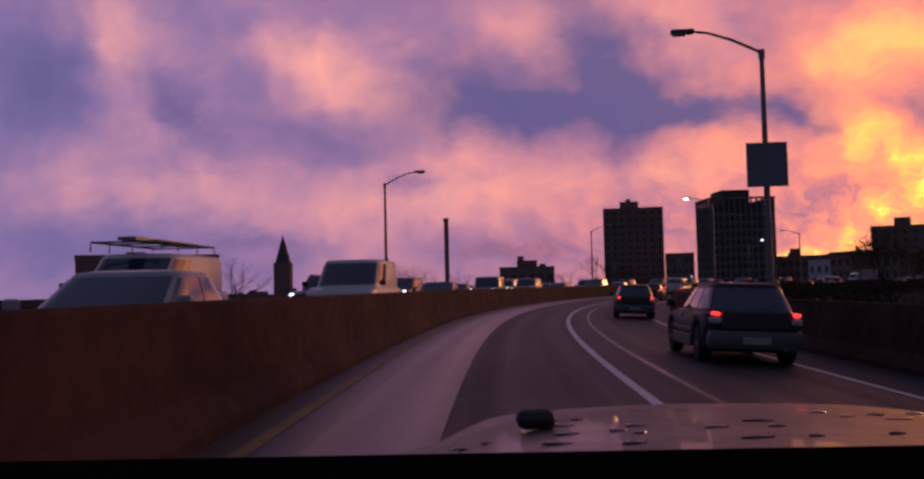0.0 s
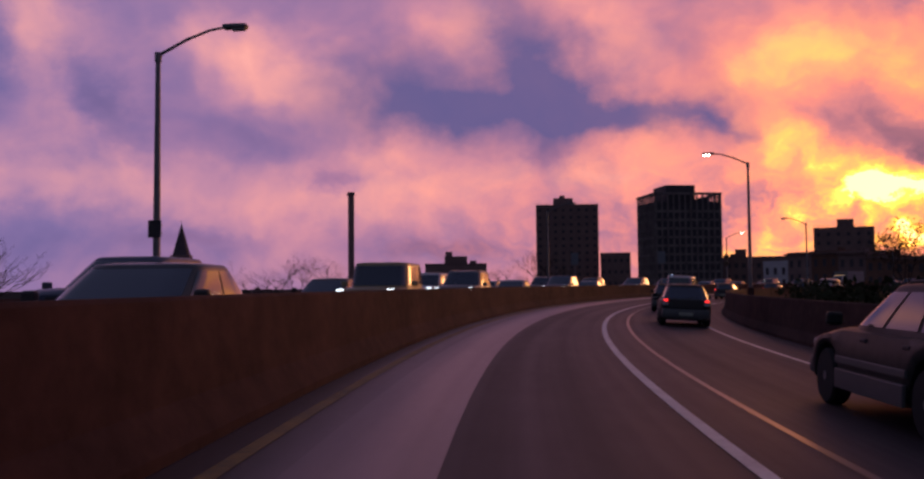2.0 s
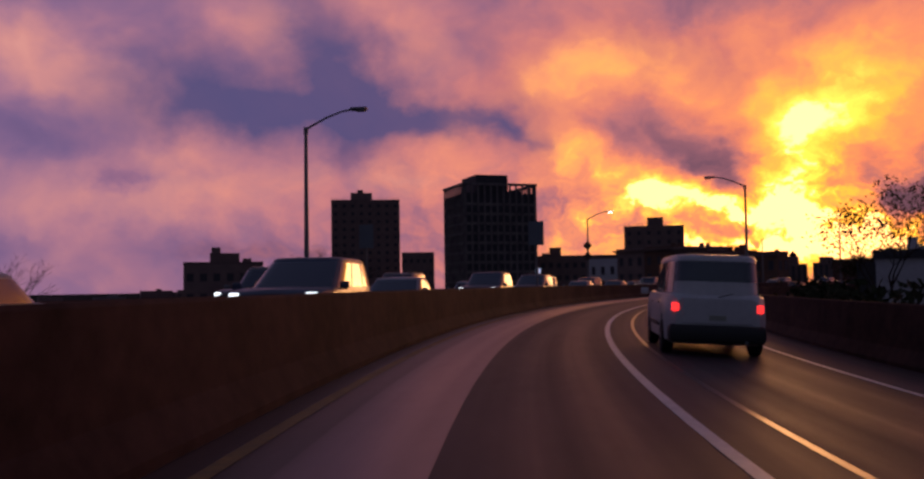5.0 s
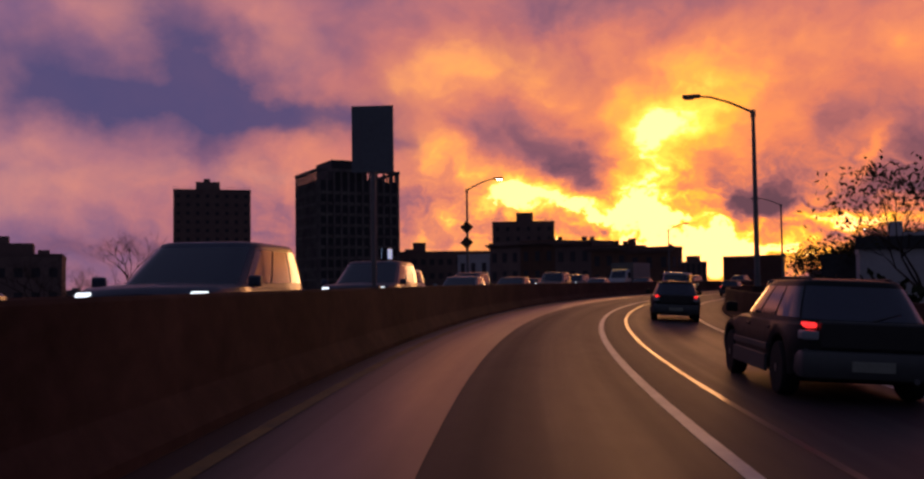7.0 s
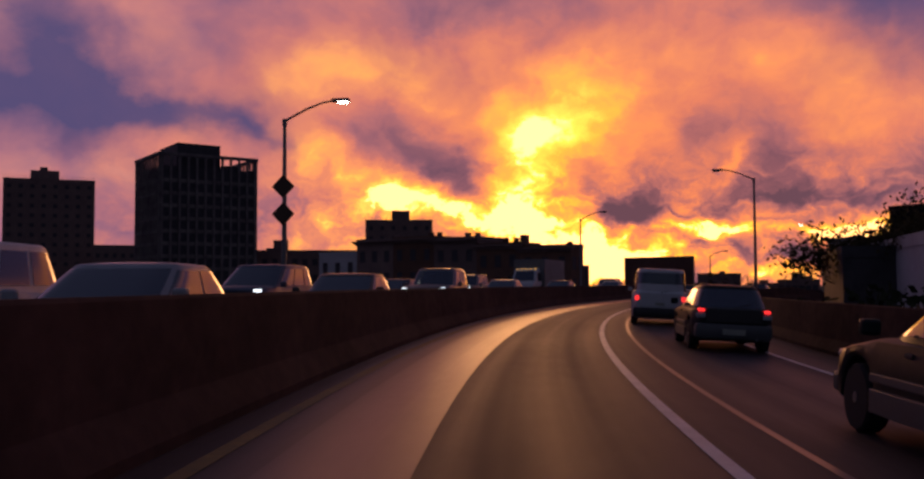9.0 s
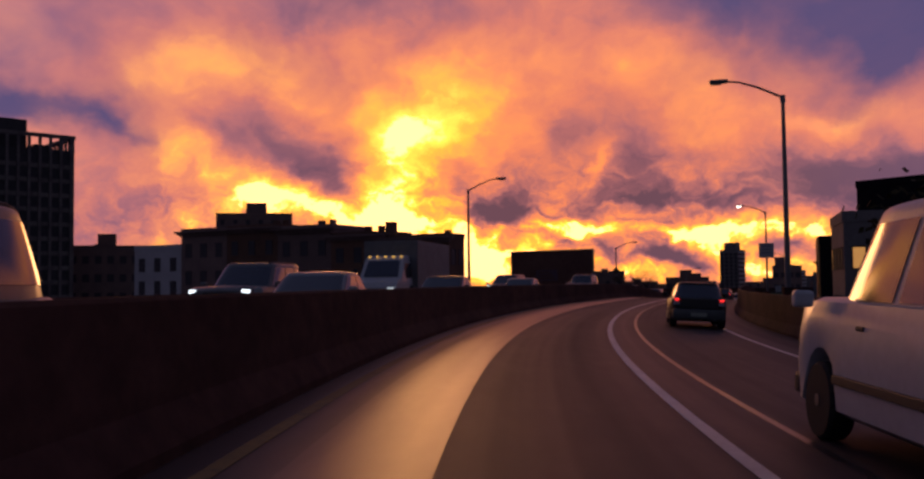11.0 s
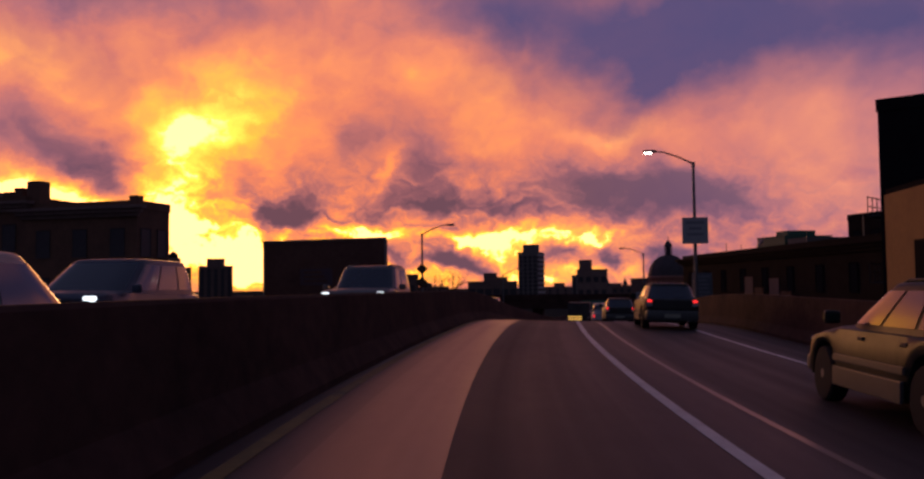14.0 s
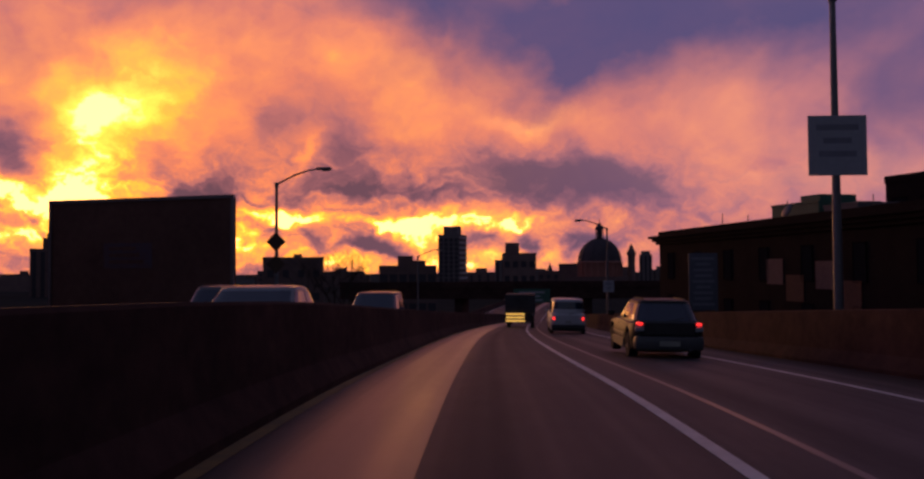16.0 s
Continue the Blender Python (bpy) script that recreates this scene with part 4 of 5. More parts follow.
def ribbed_tower(x, y, turn):
    """The tower with concrete ribs and an open frame round its roof."""
    w, d, h = 24.5, 20.0, 38.0
    ob = thing("office_tower", pose(x, y, BASE, 0, 0, turn), "dark ribbed concrete tower with an open roof frame", "building")
    part("wall", boxed(-w / 2, -d / 2, 0, w / 2, d / 2, h), DARK_PANEL, ob)
    for face, span, off, n in ((0, w, d / 2, 11), (3, d, w / 2, 9), (1, d, w / 2, 9)):
        turn_m = Matrix.Rotation(radians(90 * face), 4, "Z")
        for k in range(n + 1):
            bm = boxed(-.28, -off - .45, 0, .28, -off, h + 2.6)
            bmesh.ops.transform(bm, matrix=turn_m @ Matrix.Translation((-span / 2 + .3 + (span - .6) * k / n, 0, 0)), verts=bm.verts)
            part("rib", bm, CONCRETE_RIB, ob)
        for k in range(11):
            bm = boxed(-span / 2, -off - .2, 3 + k * 3.1, span / 2, -off, 3.9 + k * 3.1)
            bmesh.ops.transform(bm, matrix=turn_m, verts=bm.verts)
            part("spandrel", bm, CONCRETE_RIB, ob)
        bm = boxed(-span / 2 - .4, -off - .5, h + 2.5, span / 2 + .4, -off + .3, h + 3.3)
        bmesh.ops.transform(bm, matrix=turn_m, verts=bm.verts)
        part("roof_beam", bm, CONCRETE_RIB, ob)
    part("roof_house", boxed(-7.5, -8, h, 3.5, 6, h + 6.2, bevel=.1), DARK_PANEL, ob)
    part("roof_house", boxed(6.3, -4, h, 9.8, 6, h + 1.8, bevel=.1), DARK_PANEL, ob)


building("apartment_tower", 103.5, 549.0, 34.8, 22.0, 46.4, -9.8, BRICK_DARK, "sooty brick apartment tower with a railed roof", faces=(0,), floors=13, cols=8, ww=1.5, wh=1.5, pent=[(-2, 0, 11, 9, 4.2), (-2.5, 0, 3, 3, 6)], rail=True)
building("brick_annex", 121.6, 509.7, 15.5, 16.0, 17.9, -13.3, BRICK_DARK, "low brick block beside the apartment tower", faces=(0,), floors=4, cols=5)
ribbed_tower(109.3, 364.3, 2.0)
building("brick_tower", 213.2, 441.8, 25.6, 18.0, 26.6, -29.5, BRICK_DARK, "squat brick tower with a rooftop tank house", faces=(0,), floors=8, cols=6, pent=[(0.6, 0, 7, 7, 4)], rail=True)
building("low_terrace", 160.3, 405.8, 34.4, 20.0, 10.3, -24.4, BRICK_DARK, "long low brick terrace with chimney blocks", faces=(0,), floors=4, cols=14, pent=[(-12, 0, 5, 5, 3.4), (-6, 0, 2, 2, 1.5), (9, 0, 3, 3, 1.2)])
building("low_terrace", 142.9, 368.1, 32.3, 16.0, 11.2, -23.5, BRICK_DARK, "long low brick terrace with chimney blocks", faces=(0,), floors=4, cols=12, pent=[(-8, 0, 4, 4, 3)])
building("low_hall", 21.1, 296.4, 17.1, 20.0, 7.5, -4.2, BRICK_DARK, "low dark hall with stepped rooftop blocks", faces=(0,), floors=3, cols=6, pent=[(0, 0, 6.5, 6, 2.2), (-2, 0, 2, 2, 3.6), (5, 0, 2, 2, 1.0)])
building("corner_house", -34.5, 99.6, 14.0, 12.0, 5.4, 22.3, BRICK_DARK, "dark roadside house under bare trees", faces=(0,), floors=3, cols=4, pent=[(-1, 0, 2, 2, 0.5)])
slab = building("slab_tower", 387.1, 360.4, 7.5, 9.0, 14.1, -76.0, STONE_GREY, "pale slab tower with rows of windows", faces=(0, 1), floors=13, cols=4, ww=1.2, wh=1.1, pent=[(0, 0, 5, 5, 3)])
building("low_block", 263.6, 296.4, 11.0, 12.0, 2.5, -56.5, BRICK_DARK, "low brick block with a stepped roof", faces=(0,), floors=3, cols=6, pent=[(-0.5, 0, 3, 4, 1.9), (2, 0, 3, 3, 1)])
flats = building("balcony_tower", 514.6, 404.6, 11.5, 10.0, 6.8, -78.0, STONE_GREY, "pale tower with rows of balconies", faces=(0, 1), floors=10, cols=4, ww=1.4, wh=1.2, pent=[(-1, 0, 4, 5, 3)])
building("low_block", 455.9, 350.7, 17.7, 15.0, 1.3, -65.4, BRICK_DARK, "low dark block among spires", faces=(0,), floors=3, cols=6, pent=[(5, 0, 8, 6, 2)])
building("church_wing", 424.1, 332.4, 7.5, 12.0, 3.9, -66.0, BRICK_DARK, "dark church wing beside the dome", faces=(), floors=3, cols=3)
for tower, wide, deep, top, n in ((slab, 7.5, 9.0, 20.4, 11), (flats, 11.5, 10.0, 13.0, 8)):
    for k in range(n):
        part("balcony", boxed(wide / 2, -deep * .46, top - k * 1.75 - .75, wide / 2 + .5, deep * .46, top - k * 1.75, bevel=.03), PALE_RENDER, tower)
building("far_tower", 714.5, 403.6, 8.6, 9.0, 12.0, -70.9, STONE_GREY, "slim distant tower with a stepped top", faces=(0,), floors=14, cols=3, pent=[(0, 0, 6, 5, 2.4)])
building("far_tower", 326.6, 496.2, 14.2, 14.0, 10.6, -36.7, BRICK_DARK, "dark tower with a water tank on its roof", faces=(0,), floors=9, cols=5, pent=[(0, 0, 6, 6, 4)])
building("far_tower", 329.8, 473.4, 13.1, 14.0, 10.8, -39.2, BRICK_DARK, "dark flat-topped tower beside another", faces=(0,), floors=9, cols=5, pent=[(0, 0, 7, 6, 3)])
building("far_house", 281.0, 341.0, 14.0, 12.0, 4.9, -49.0, BRICK_DARK, "low dark house behind the parapet", faces=(0,), floors=2, cols=4, pent=[(1, 0, 2, 2, 0.8)])
building("far_house", 348.8, 314.9, 9.4, 12.0, 6.4, -62.0, BRICK_DARK, "low dark house with a stepped gable", faces=(0,), floors=3, cols=4, pent=[(-2, 0, 4, 4, 3)])


def place(name, a, b, d, top, mat, label, **more):
    """A building whose front runs from a (its left end, seen from the motorway) to b."""
    a, b = Vector(a[:2]), Vector(b[:2])
    u = (b - a).normalized()
    back = Vector((-u.y, u.x))
    c = (a + b) / 2 + back * d / 2
    return building(name, c.x, c.y, (b - a).length, d, top, math.degrees(math.atan2(u.y, u.x)), mat, label, **more)


# the terrace beyond the oncoming lanes
end, step = Vector((125.3, 233.5)), Vector((-0.34, 0.94))
for k, (top, mat, wid) in enumerate(((7.4, BRICK, 9.0), (8.0, BRICK, 8.3), (9.2, BRICK_DARK, 8.7), (9.6, BRICK, 9.0), (9.5, BRICK_DARK, 8.5), (7.4, PALE_RENDER, 9.4))):
    far_end = end + step * wid
    place("row_house", far_end, end, (3.8, 6.0, 8.4, 10.6, 12.0, 12.0)[k], top, mat, "pale rendered row house at the end of a terrace" if mat is PALE_RENDER else "dark brick row house with a corniced roof", faces=(0, 1) if k == 0 else (0,), floors=4, cols=3, ww=1.0, wh=1.8,
          cornice=mat is not PALE_RENDER, pent=[(-wid * .3, 3, .9, .7, 1.1), (wid * .35, -2, .7, .7, .7)] if k else [(-4.2, -1.0, 1.1, 1.1, 1.7), (4.1, -1.4, .7, .7, .35)], group="terrace", category="house")
    end = far_end


def billboard():
    ob = thing("billboard", pose(152.3, 242.2, BASE, 0, 0, -76.7), "large dark unlit billboard on steel columns", "billboard")
    part("panel", boxed(-6.7, -.15, 5.2, 6.7, .35, 12.9, bevel=.04), BOARD, ob)
    for x0, x1, z0, z1 in ((-6.8, 6.8, 12.85, 13.05), (-6.8, 6.8, 5.1, 5.3), (-6.85, -6.65, 5.1, 13.05), (6.65, 6.85, 5.1, 13.05)):
        part("frame", boxed(x0, -.24, z0, x1, -.1, z1), STEEL, ob)
    part("poster_mark", boxed(-2.6, -.17, 8.6, 1.0, -.155, 10.2, bevel=.002), BOARD_MARK, ob)
    for k in range(3):
        part("poster_bar", boxed(-2.2, -.185, 8.9 + .42 * k, .4 - .3 * k, -.172, 9.12 + .42 * k), BOARD, ob)
    for x in (-4.5, 0, 4.5):
        part("column", tube(bmesh.new(), [(x, .6, 0), (x, .6, 12.0)], [.22, .2], 12), STEEL, ob)
    part("catwalk", boxed(-6.7, -1.0, 4.95, 6.7, -.2, 5.05), STEEL, ob)


billboard()


def roadside(name, s, side0, side1, d, top, mat, label, **more):
    """A building on the right whose front faces back along the road at s."""
    a, b = road(s, side0), road(s, side1)
    return place(name, a, b, d, top, mat, label, **more)


garage = roadside("garage", 180, 15.3, 30, 14, 3.6, PALE_RENDER, "pale windowless garage with a dark tarred roof", pent=[(-4.5, 0, 1.0, 1.0, 2.0), (-3.2, 1, 2.2, 1.5, 1.2)])
part("roof_edge", boxed(-7.6, -7.3, 10.3, 7.6, -6.95, 11.2, bevel=.03), DARK_PANEL, garage)
roadside("shed", 188, 12.6, 15.2, 10, 3.2, DARK_PANEL, "dark low shed beside the garage")
roadside("shop_house", 219, 12.5, 26, 6.5, 5.0, STONE_GREY, "grey rendered house with one lit upper window", faces=(0, 3), floors=4, cols=9, ww=.6, wh=1.1, lit=[(3, 0)])
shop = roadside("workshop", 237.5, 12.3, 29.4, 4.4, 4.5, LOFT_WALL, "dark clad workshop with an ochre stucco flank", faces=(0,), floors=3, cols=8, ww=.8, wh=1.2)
part("stucco_flank", boxed(-8.68, -2.15, 3, -8.56, 2.15, 11.3, bevel=.01), ORANGE_WALL, shop)
part("doorway", boxed(-8.72, -1.3, 7.2, -8.67, -.5, 9.6), LOFT_WALL, shop)
corner = Vector(road(254, 16)[:2])
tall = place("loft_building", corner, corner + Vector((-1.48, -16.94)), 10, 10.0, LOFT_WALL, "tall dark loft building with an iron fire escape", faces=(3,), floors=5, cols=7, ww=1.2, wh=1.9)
escape = bmesh.new()
for z in (8.2, 11.4):
    box(escape, -9.15, -4.9, z, -8.45, -1.8, z + .08)
    for k in range(5):
        box(escape, -9.15, -4.9 + k * .75, z, -9.11, -4.86 + k * .75, z + 1.0)
    box(escape, -9.15, -4.9, z + .95, -9.11, -1.8, z + 1.0)
    box(escape, -9.15, -4.9, z + .5, -9.11, -1.8, z + .54)
part("fire_escape", escape, TRIM, tall)
part("roof_mast", tube(bmesh.new(), [(-1, -4, 17), (-1, -4, 19.4)], [.04, .03], 6), STEEL, tall)

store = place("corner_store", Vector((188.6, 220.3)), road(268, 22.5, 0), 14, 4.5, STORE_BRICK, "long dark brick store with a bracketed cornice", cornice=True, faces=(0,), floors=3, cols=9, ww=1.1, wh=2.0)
for x, z in ((-18.5, 12.7), (-14, 12.3), (-8, 12.9), (2, 12.5), (12, 13.3)):
    part("mast", tube(bmesh.new(), [(x, -4, 11), (x, -4, z)], [.05, .03], 6), STEEL, store)
dish = bmesh.new()
bmesh.ops.create_uvsphere(dish, u_segments=14, v_segments=8, radius=.5, matrix=Matrix.Translation((-6.2, -5, 12.1)) @ Matrix.Rotation(radians(60), 4, "X") @ Matrix.Diagonal((1, 1, .25, 1)))
part("dish", dish, STEEL, store, smooth=True)
for k, (x, z) in enumerate(((-4, 8.2), (-1.5, 7.2), (2, 8.0), (4.5, 6.9))):
    part("faded_mural", boxed(x - 1.0, -7.06, z - .9, x + 1.1, -7.03, z + .7, bevel=.004), BRICK if k % 2 else BRICK_DARK, store)
place("roof_hut", road(306, 19.4), road(301, 21.2), 5, 5.9, GREEN_METAL, "green metal hut on a store roof", pent=[(.4, 0, 2.2, 3, .55)], parapet=.15)
place("roof_hut", road(300.5, 21.4), road(297, 22.4), 5, 5.5, STONE_GREY, "grey metal hut on a store roof", parapet=.15)
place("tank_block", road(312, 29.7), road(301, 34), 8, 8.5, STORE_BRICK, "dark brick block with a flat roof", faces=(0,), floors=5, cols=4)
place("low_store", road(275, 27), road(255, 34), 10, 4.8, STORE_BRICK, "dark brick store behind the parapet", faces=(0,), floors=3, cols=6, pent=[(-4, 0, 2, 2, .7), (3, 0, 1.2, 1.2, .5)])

board = thing("notice_board", pose(173.3, 212.3, -2.6, 0, 0, -64), "tall pale notice board with rows of dim lettering", "sign board")
part("panel", boxed(-.95, -.06, 1.15, .95, 0.02, 4.95, bevel=.01), SIGN_BACK, board)
bar_lines(board, 1.6, 9, 4.6, .38, -.066, SIGN_BAR)
for x in (-.8, .8):
    part("post", boxed(x - .06, .03, -4.6, x + .06, .13, 4.8), STEEL, board)
small = thing("speed_sign", road_pose(305, 7.4, 0), "small white square road sign on a post", "road sign")
part("plate", boxed(-.38, -.03, 2.6, .38, -.015, 3.45, bevel=.004), SIGN_WHITE, small)
bar_lines(small, .5, 2, 3.2, .3, -.034, SIGN_BAR)
part("post", tube(bmesh.new(), [(0, 0, .8), (0, 0, 3.4)], [.035, .035], 8), STEEL, small)


# the overpass beyond the crest
bridge = tagged(part("overpass", boxed(-26, -5, -1.2, 26, 5, .3, bevel=.05), CONCRETE), "dark concrete overpass across the motorway", "bridge", kind="structure")
bridge.matrix_world = road_pose(374, -1.5, 4.7)
part("parapet_wall", boxed(-26, -5.1, .3, 26, -4.8, 1.3, bevel=.03), CONCRETE, bridge)
for x in (-24, -8.6, 10):
    part("pier", boxed(x - .6, -4, -6.5, x + .6, 4, -1.2, bevel=.08), CONCRETE, bridge)
gantry = thing("overhead_sign", road_pose(368, 0.6, -1.7), "green overhead motorway sign on the overpass", "road sign")
part("plate", boxed(-2.6, -.1, 4.4, 2.6, .0, 6.4, bevel=.02), GREEN_METAL, gantry)
bar_lines(gantry, 4.0, 3, 5.9, .55, -.108, SIGN_WHITE)
part("bracket", boxed(-2.0, 0, 4.5, 2.0, .9, 4.7), STEEL, gantry)


def lathe(profile, sides=32):
    return loft([[(math.cos(k * math.tau / sides) * r, math.sin(k * math.tau / sides) * r, z) for k in range(sides)] for r, z in profile])


# warm red light on the drum and columns, painted into the stone's colour
RED_LIT_STONE = material("red_lit_stone", (0.46, 0.21, 0.16), 0.85, colour2=(0.34, 0.15, 0.12), scale=0.5, spec=0.2)


def church_dome(x, y):
    ob = thing("domed_church", pose(x, y, BASE), "dark domed church with a colonnade and lantern", "church")
    part("base", boxed(-9, -9, 0, 9, 9, 6.2), BRICK_DARK, ob)
    part("drum", lathe([(6.9, 6.2), (6.9, 10.7), (7.9, 10.7), (7.9, 11.3), (7.4, 11.5)]), RED_LIT_STONE, ob)
    for k in range(20):
        a = k * math.tau / 20
        part("column", tube(bmesh.new(), [(math.cos(a) * 7.5, math.sin(a) * 7.5, 6.2), (math.cos(a) * 7.5, math.sin(a) * 7.5, 10.7)], [.3, .26], 8), RED_LIT_STONE, ob)
    part("dome", lathe([(7.4 * math.cos(t * math.pi / 22), 11.4 + 7.9 * math.sin(t * math.pi / 22)) for t in range(11)] + [(1.0, 19.2)]), COPPER, ob, smooth=True)
    for k in range(12):
        a = k * math.tau / 12
        pts = [(7.46 * math.cos(t * math.pi / 22) * math.cos(a), 7.46 * math.cos(t * math.pi / 22) * math.sin(a), 11.4 + 7.96 * math.sin(t * math.pi / 22)) for t in range(11)]
        part("rib", tube(bmesh.new(), pts, [.13] * 11, 6), COPPER, ob)
    lantern = part("lantern", lathe([(1.5, 19.0), (1.5, 19.5), (1.0, 19.6), (1.0, 22.4), (1.5, 22.6), (1.4, 23.0), (.9, 24.0), (.2, 24.8)], 16), COPPER, ob)
    for k in range(8):
        a = k * math.tau / 8
        part("post", tube(bmesh.new(), [(math.cos(a) * 1.35, math.sin(a) * 1.35, 19.5), (math.cos(a) * 1.35, math.sin(a) * 1.35, 22.5)], [.14, .14], 6), COPPER, lantern)
    part("finial", tube(bmesh.new(), [(0, 0, 24.6), (0, 0, 26.2)], [.12, .06], 6), COPPER, ob)
    part("cross_bar", boxed(-.45, -.06, 25.5, .45, .06, 25.65), COPPER, ob)
    part("turret", lathe([(1.3, 0), (1.3, 13.5), (1.7, 13.6), (1.6, 14.4), (.9, 15.6), (.6, 16.6), (.1, 17.4)], 12), BRICK_DARK, ob).matrix_local = Matrix.Translation((5.5, -9.5, 0))


church_dome(410.6, 314.9)


def steeple(x, y, base, top, r, label):
    ob = thing("church_spire", pose(x, y, BASE), label, "church")
    part("tower", boxed(-r, -r, 0, r, r, base - BASE, bevel=.1), BRICK_DARK, ob)
    part("spire", lathe([(r * 1.05, base - BASE), (r * .95, base - BASE + .4), (.08, top - BASE)], 8), COPPER, ob)
    part("finial", tube(bmesh.new(), [(0, 0, top - BASE - .2), (0, 0, top - BASE + 1.3)], [.07, .04], 6), STEEL, ob)


steeple(-66.0, 338.0, 12.0, 22.3, 3.0, "slender dark church spire against the sky")
steeple(551.4, 410.7, 1.0, 6.4, 2.2, "distant dark spire among low roofs")
steeple(556.9, 402.0, .5, 5.4, 2.0, "distant dark spire among low roofs")
tank = thing("water_tank", pose(326.2, 495.5, BASE), "small round water tank on a tower roof", "water tank")
part("drum", lathe([(1.9, 19.5), (1.9, 23.0), (.1, 24.6)], 14), BARK, tank)
for k in range(4):
    a = k * math.tau / 4 + .4
    part("leg", tube(bmesh.new(), [(math.cos(a) * 1.5, math.sin(a) * 1.5, 17), (math.cos(a) * 1.5, math.sin(a) * 1.5, 19.6)], [.15, .15], 6), STEEL, tank)

stack = thing("chimney_stack", pose(-2.1, 126.5, BASE, 0, 0, 15), "tall dark square chimney stack with a cap", "chimney")
part("shaft", boxed(-.27, -.27, 0, .27, .27, 17.6, bevel=.03), BRICK_DARK, stack)
part("cap", boxed(-.36, -.34, 17.6, .3, .34, 17.95, bevel=.03), BRICK_DARK, stack)


# ---------------- trees ----------------
def tree(x, y, top, spread, label, seed, leaves=0, base=BASE, depth=6):
    """Trunk, limbs and twigs grown by forking; a crown of dry leaves where it keeps them."""
    rnd = random.Random(seed)
    ob = thing("bare_tree" if not leaves else "tree", pose(x, y, base), label, "tree")
    tall = top - base
    wood, twigs, tips = bmesh.new(), bmesh.new(), []

    def grow(p, d, length, r, level):
        q = p + d * length
        mid = p + d * length * .5 + Vector((rnd.uniform(-1, 1), rnd.uniform(-1, 1), rnd.uniform(-.3, .5))) * length * .08
        tube(wood if level < 3 else twigs, [p, mid, q], [r, r * .85, r * .62], 6 if level < 3 else 4)
        if level >= depth:
            tips.append(q)
            return
        for k in range(3 if level < 4 else 2):
            turn = Vector((rnd.uniform(-1, 1), rnd.uniform(-1, 1), rnd.uniform(-.15, .5)))
            nd = (d * .8 + turn * (.55 + .25 * spread / tall)).normalized()
            if level == 0:
                nd = (Vector((math.cos(k * 2.1 + seed), math.sin(k * 2.1 + seed), 0)) * spread / tall * 1.2 + Vector((0, 0, 1))).normalized()
            grow(q, nd, length * rnd.uniform(.6, .8), r * .56, level + 1)
    grow(Vector((0, 0, 0)), Vector((0, 0, 1)), tall * .36, .022 * tall ** .8 + .04, 0)
    peak = max(t.z for t in tips)
    fit = Matrix.Diagonal((1, 1, tall / peak, 1))
    for bm in (wood, twigs):
        bmesh.ops.transform(bm, matrix=fit, verts=bm.verts)
    part("trunk", wood, BARK, ob)
    tagged(part("branch_work", twigs, BARK, ob), kind="stuff")
    if leaves:
        verts, faces = [], []
        for t in tips:
            t = fit @ t
            for k in range(leaves):
                c = t + Vector((rnd.gauss(0, .45), rnd.gauss(0, .45), rnd.gauss(0, .35)))
                a, b = Vector((rnd.uniform(-1, 1), rnd.uniform(-1, 1), rnd.uniform(-1, 1))).normalized() * .16, Vector((rnd.uniform(-1, 1), rnd.uniform(-1, 1), rnd.uniform(-1, 1))).normalized() * .09
                n = len(verts)
                verts += [c - a, c + b, c + a, c - b]
                faces.append((n, n + 1, n + 2, n + 3))
        me = bpy.data.meshes.new("crown")
        me.from_pydata(verts, [], faces)
        me.materials.append(LEAF)
        crown = new("crown", me)
        crown.parent = ob
        tagged(crown, kind="stuff")
    return ob


BARE = "bare winter tree with fine dark twigs"
for k, (x, y, top, spread) in enumerate(((-11, 156, 6.2, 9), (-3, 154, 5.4, 8), (-17, 158, 5.0, 7), (38.2, 251.5, 10.5, 7), (45, 262, 8.0, 7), (25.4, 213.4, 5.2, 6), (31, 222, 4.4, 6), (188.1, 254.8, 3.8, 5), (178, 247.2, 2.9, 6), (-24, 88, 5.2, 6), (-30, 90, 5.6, 6))):
    tree(x, y, top, spread, BARE, k + 3)
p1, p2, p3 = road(155, 17.5), road(196, 15.5), road(192, 18)
tree(p1.x, p1.y, 8.2, 8, "tree keeping a few dry brown leaves", 31, leaves=3, depth=7)
tree(p2.x, p2.y, 6.2, 6, "tree with a thin crown of dry brown leaves", 32, leaves=14)
tree(p3.x, p3.y, 5.2, 6, "tree with a thin crown of dry brown leaves", 33, leaves=14)


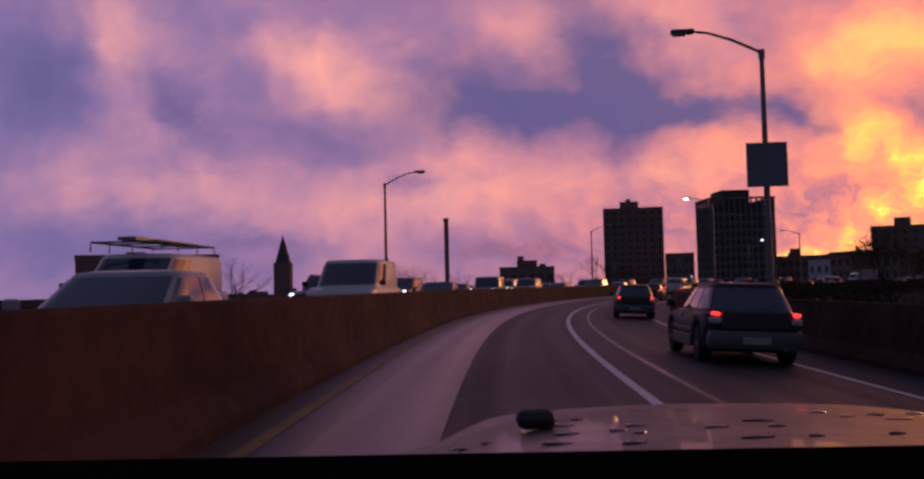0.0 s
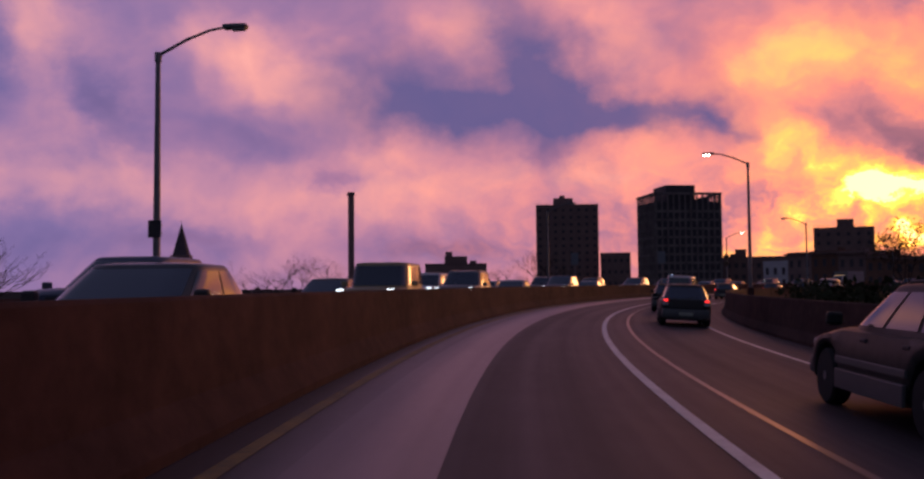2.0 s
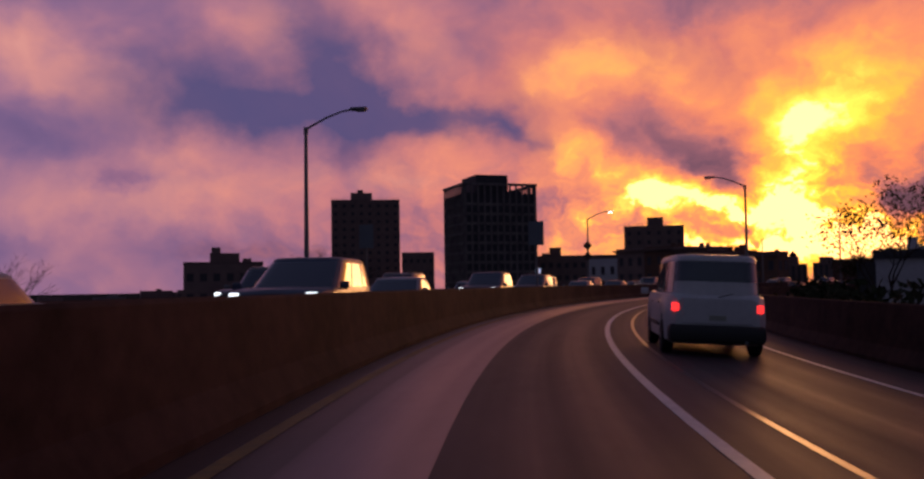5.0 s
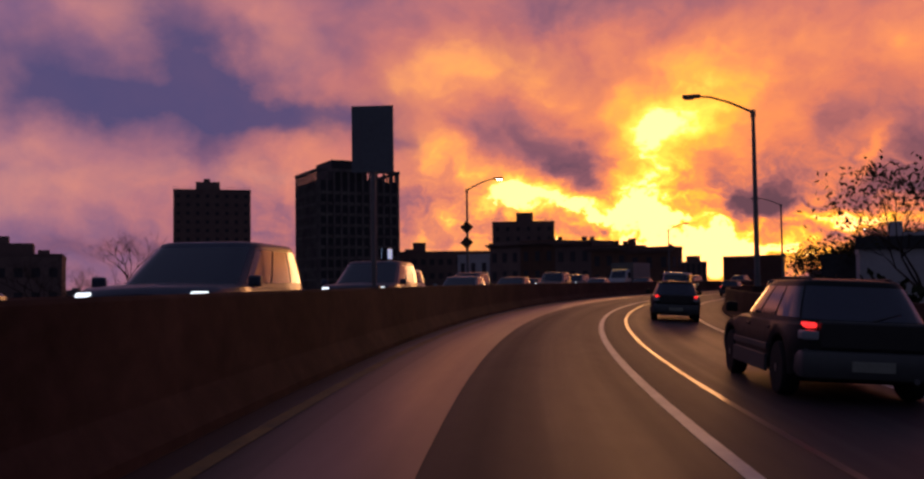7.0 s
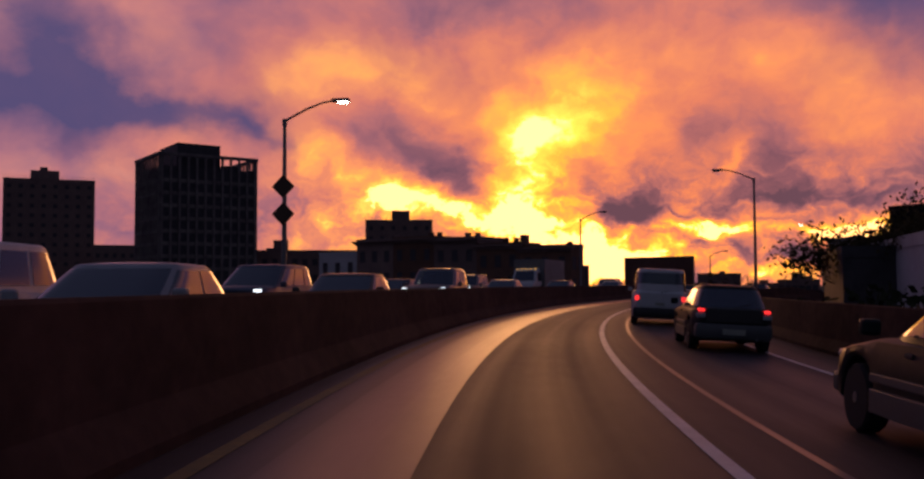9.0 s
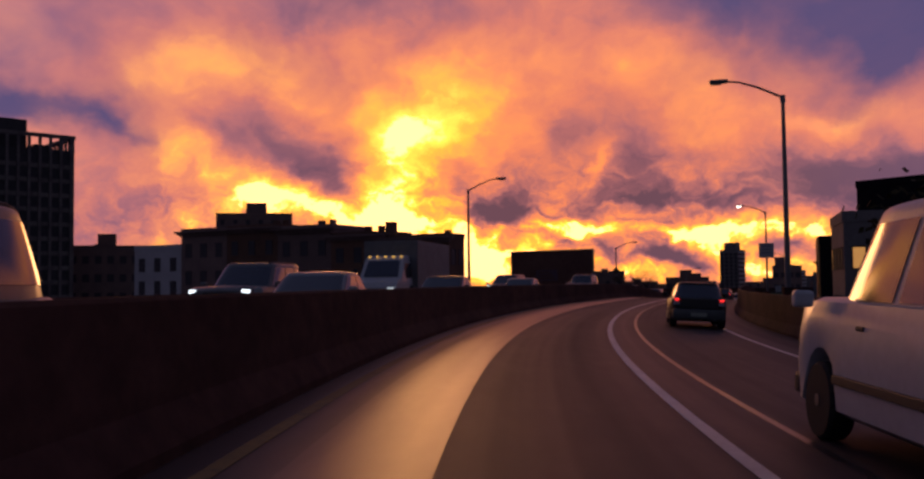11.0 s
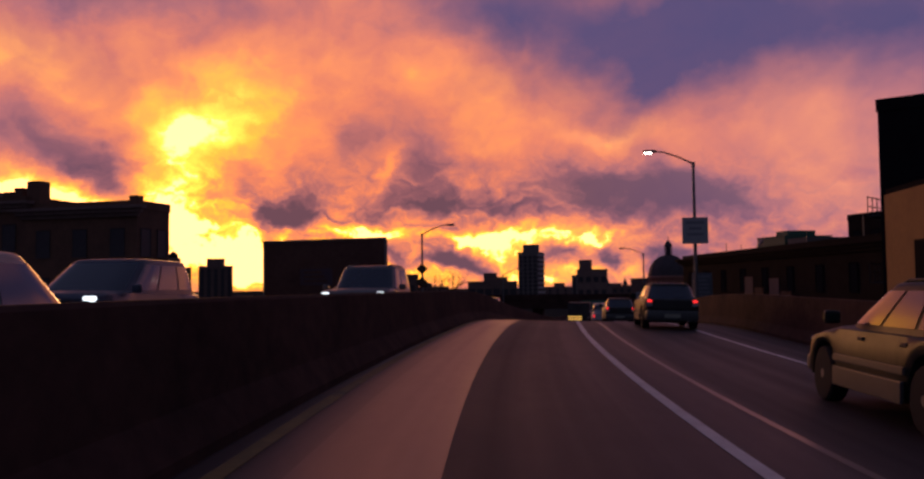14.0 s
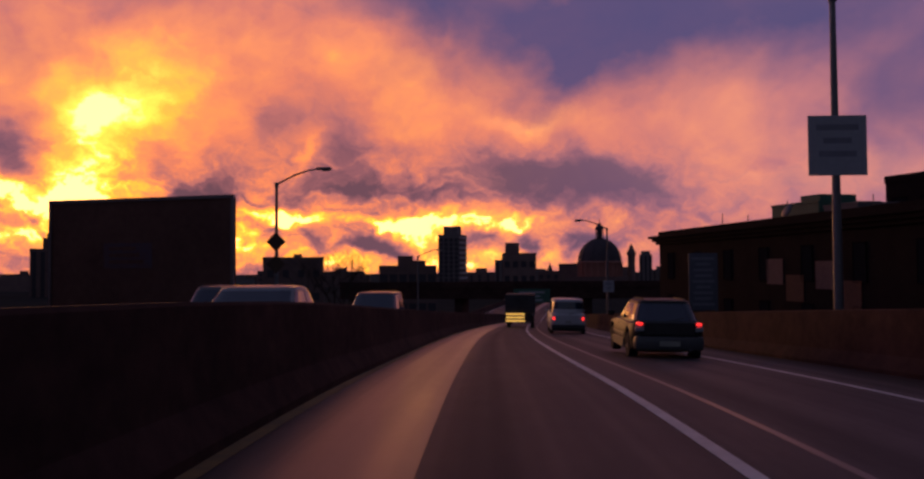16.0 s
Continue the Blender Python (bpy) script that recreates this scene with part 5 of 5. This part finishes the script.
def hedge(s0, s1, side, top, label, seed, n=1500, wide=1.2, mat=None):
    """Shrubs as loose leaves over twigs behind a parapet."""
    rnd = random.Random(seed)
    verts, faces = [], []
    for k in range(n):
        s = rnd.uniform(s0, s1)
        lump = .6 + .4 * math.sin(s * 1.3 + seed) * math.sin(s * .47)
        c = road(s, side + rnd.gauss(0, wide * .5)) * 1.0
        c.z += rnd.uniform(-2.5, top * lump)
        a = Vector((rnd.uniform(-1, 1), rnd.uniform(-1, 1), rnd.uniform(-1, 1))).normalized() * .22
        b = Vector((rnd.uniform(-1, 1), rnd.uniform(-1, 1), rnd.uniform(-1, 1))).normalized() * .14
        m = len(verts)
        verts += [c - a, c + b, c + a, c - b]
        faces.append((m, m + 1, m + 2, m + 3))
    me = bpy.data.meshes.new("shrubs")
    me.from_pydata(verts, [], faces)
    me.materials.append(mat or HEDGE)
    tagged(new("shrubs", me), label, "shrub", kind="stuff")


hedge(60, 175, 12, 1.5, "dark straggling shrubs behind the parapet", 6, 7000, 2.0)
hedge(285, 360, -13, 1.4, "dark straggling shrubs beyond the far parapet", 7, 5000)



# ---------------- the front of the car that carries the camera, at its start ----------------
def own_car():
    ob = thing("car_front", road_pose(0, -0.12, 0), "wet dark car bonnet with drying streaks and black cowl", "car")
    wet = material("wet_dark_bonnet", (0.10, 0.085, 0.08), 0.34, colour2=(0.03, 0.026, 0.026), scale=3.2, coat=0.2, rough2=0.5, bump=0.05, bump_scale=30)

    def skin(x, y):
        """Bonnet height: a raised middle with a shoulder on either side."""
        u = (x - 0.42) / 0.46
        z = 1.075 - 0.075 * (y - .95) - 0.05 * max(0, (y - 1.75) / .3) ** 2
        return z - 0.055 / (1 + math.exp(-(abs(u) - 1) * 14)) - 0.02 * u * u - .04 * max(0, abs(x - .42) - .62) ** 2 * 10
    nx, ny = 46, 22
    bm = bmesh.new()
    grid = [[bm.verts.new((-.42 + 1.68 * i / nx, .93 + 1.12 * j / ny, skin(-.42 + 1.68 * i / nx, .93 + 1.12 * j / ny))) for i in range(nx + 1)] for j in range(ny + 1)]
    for r0, r1 in zip(grid, grid[1:]):
        for i in range(nx):
            bm.faces.new((r0[i], r0[i + 1], r1[i + 1], r1[i]))
    extra = bmesh.ops.extrude_face_region(bm, geom=bm.faces[:])
    bmesh.ops.translate(bm, vec=(0, 0, -.03), verts=[v for v in extra["geom"] if isinstance(v, bmesh.types.BMVert)])
    part("bonnet", bm, wet, ob, smooth=True)
    part("cowl", boxed(-.5, .42, .8, 1.34, .925, 1.082, bevel=.02), material("matt_black_cowl", (0.006, 0.006, 0.006), 1.0, spec=0.0), ob)
    part("washer_nozzle", boxed(.062, 1.34, 1.035, .12, 1.39, 1.064, bevel=.012), TRIM, ob)
    part("washer_nozzle", boxed(.68, 1.34, 1.04, .74, 1.39, 1.068, bevel=.012), TRIM, ob)
    drops = bmesh.new()
    rnd = random.Random(5)
    for _ in range(70):
        x, y = rnd.uniform(-.3, 1.15), .95 + .55 * rnd.random() ** 1.3
        m = Matrix.Translation((x, y, skin(x, y) + .001)) @ Matrix.Rotation(rnd.uniform(-.3, .3), 4, "Z") @ Matrix.Diagonal((rnd.uniform(.008, .026), rnd.uniform(.006, .014), .003, 1))
        bmesh.ops.create_icosphere(drops, subdivisions=1, radius=1, matrix=m)
    part("water_drops", drops, material("dark_water_drops", (0.02, 0.017, 0.017), 0.25, spec=0.3), ob, "dark beads of water", smooth=True)["kind"] = "stuff"
    for sx in (-1, 1):
        part("wing", boxed(.42 + sx * .8 - .07, .5, .45, .42 + sx * .8 + .07, 2.0, .86, bevel=.05), TRIM, ob)
        wheel(ob, .42 + sx * .74, 1.35, .36, .24, sx)
        part("headlamp", boxed(.42 + sx * .58 - .17, 1.95, .58, .42 + sx * .58 + .17, 2.14, .74, bevel=.04), HEAD_OFF, ob)
    part("bumper", boxed(-.42, 1.98, .35, 1.26, 2.2, .7, bevel=.06), wet, ob)
    part("grille", boxed(.08, 2.0, .72, .76, 2.14, .9, bevel=.03), TRIM, ob)


own_car()


# ---------------- low roofs that close the horizon ----------------
def far_roofs():
    rnd = random.Random(12)
    for k in range(44):
        a = radians(-24 + k * 2.55 + rnd.uniform(-.6, .6))
        d = rnd.uniform(560, 760)
        building("distant_building", 60 + math.sin(a) * d, 130 + math.cos(a) * d, rnd.uniform(16, 30), 14, rnd.uniform(-3.0, 3.5), -math.degrees(a), BRICK_DARK if k % 3 else STONE_GREY, "low dark building on the distant skyline",
                 faces=(0,) if k % 4 == 0 else (), floors=3, cols=6, pent=[(rnd.uniform(-5, 5), 0, rnd.uniform(3, 7), 5, rnd.uniform(.8, 2.5))], group="distant skyline")


far_roofs()
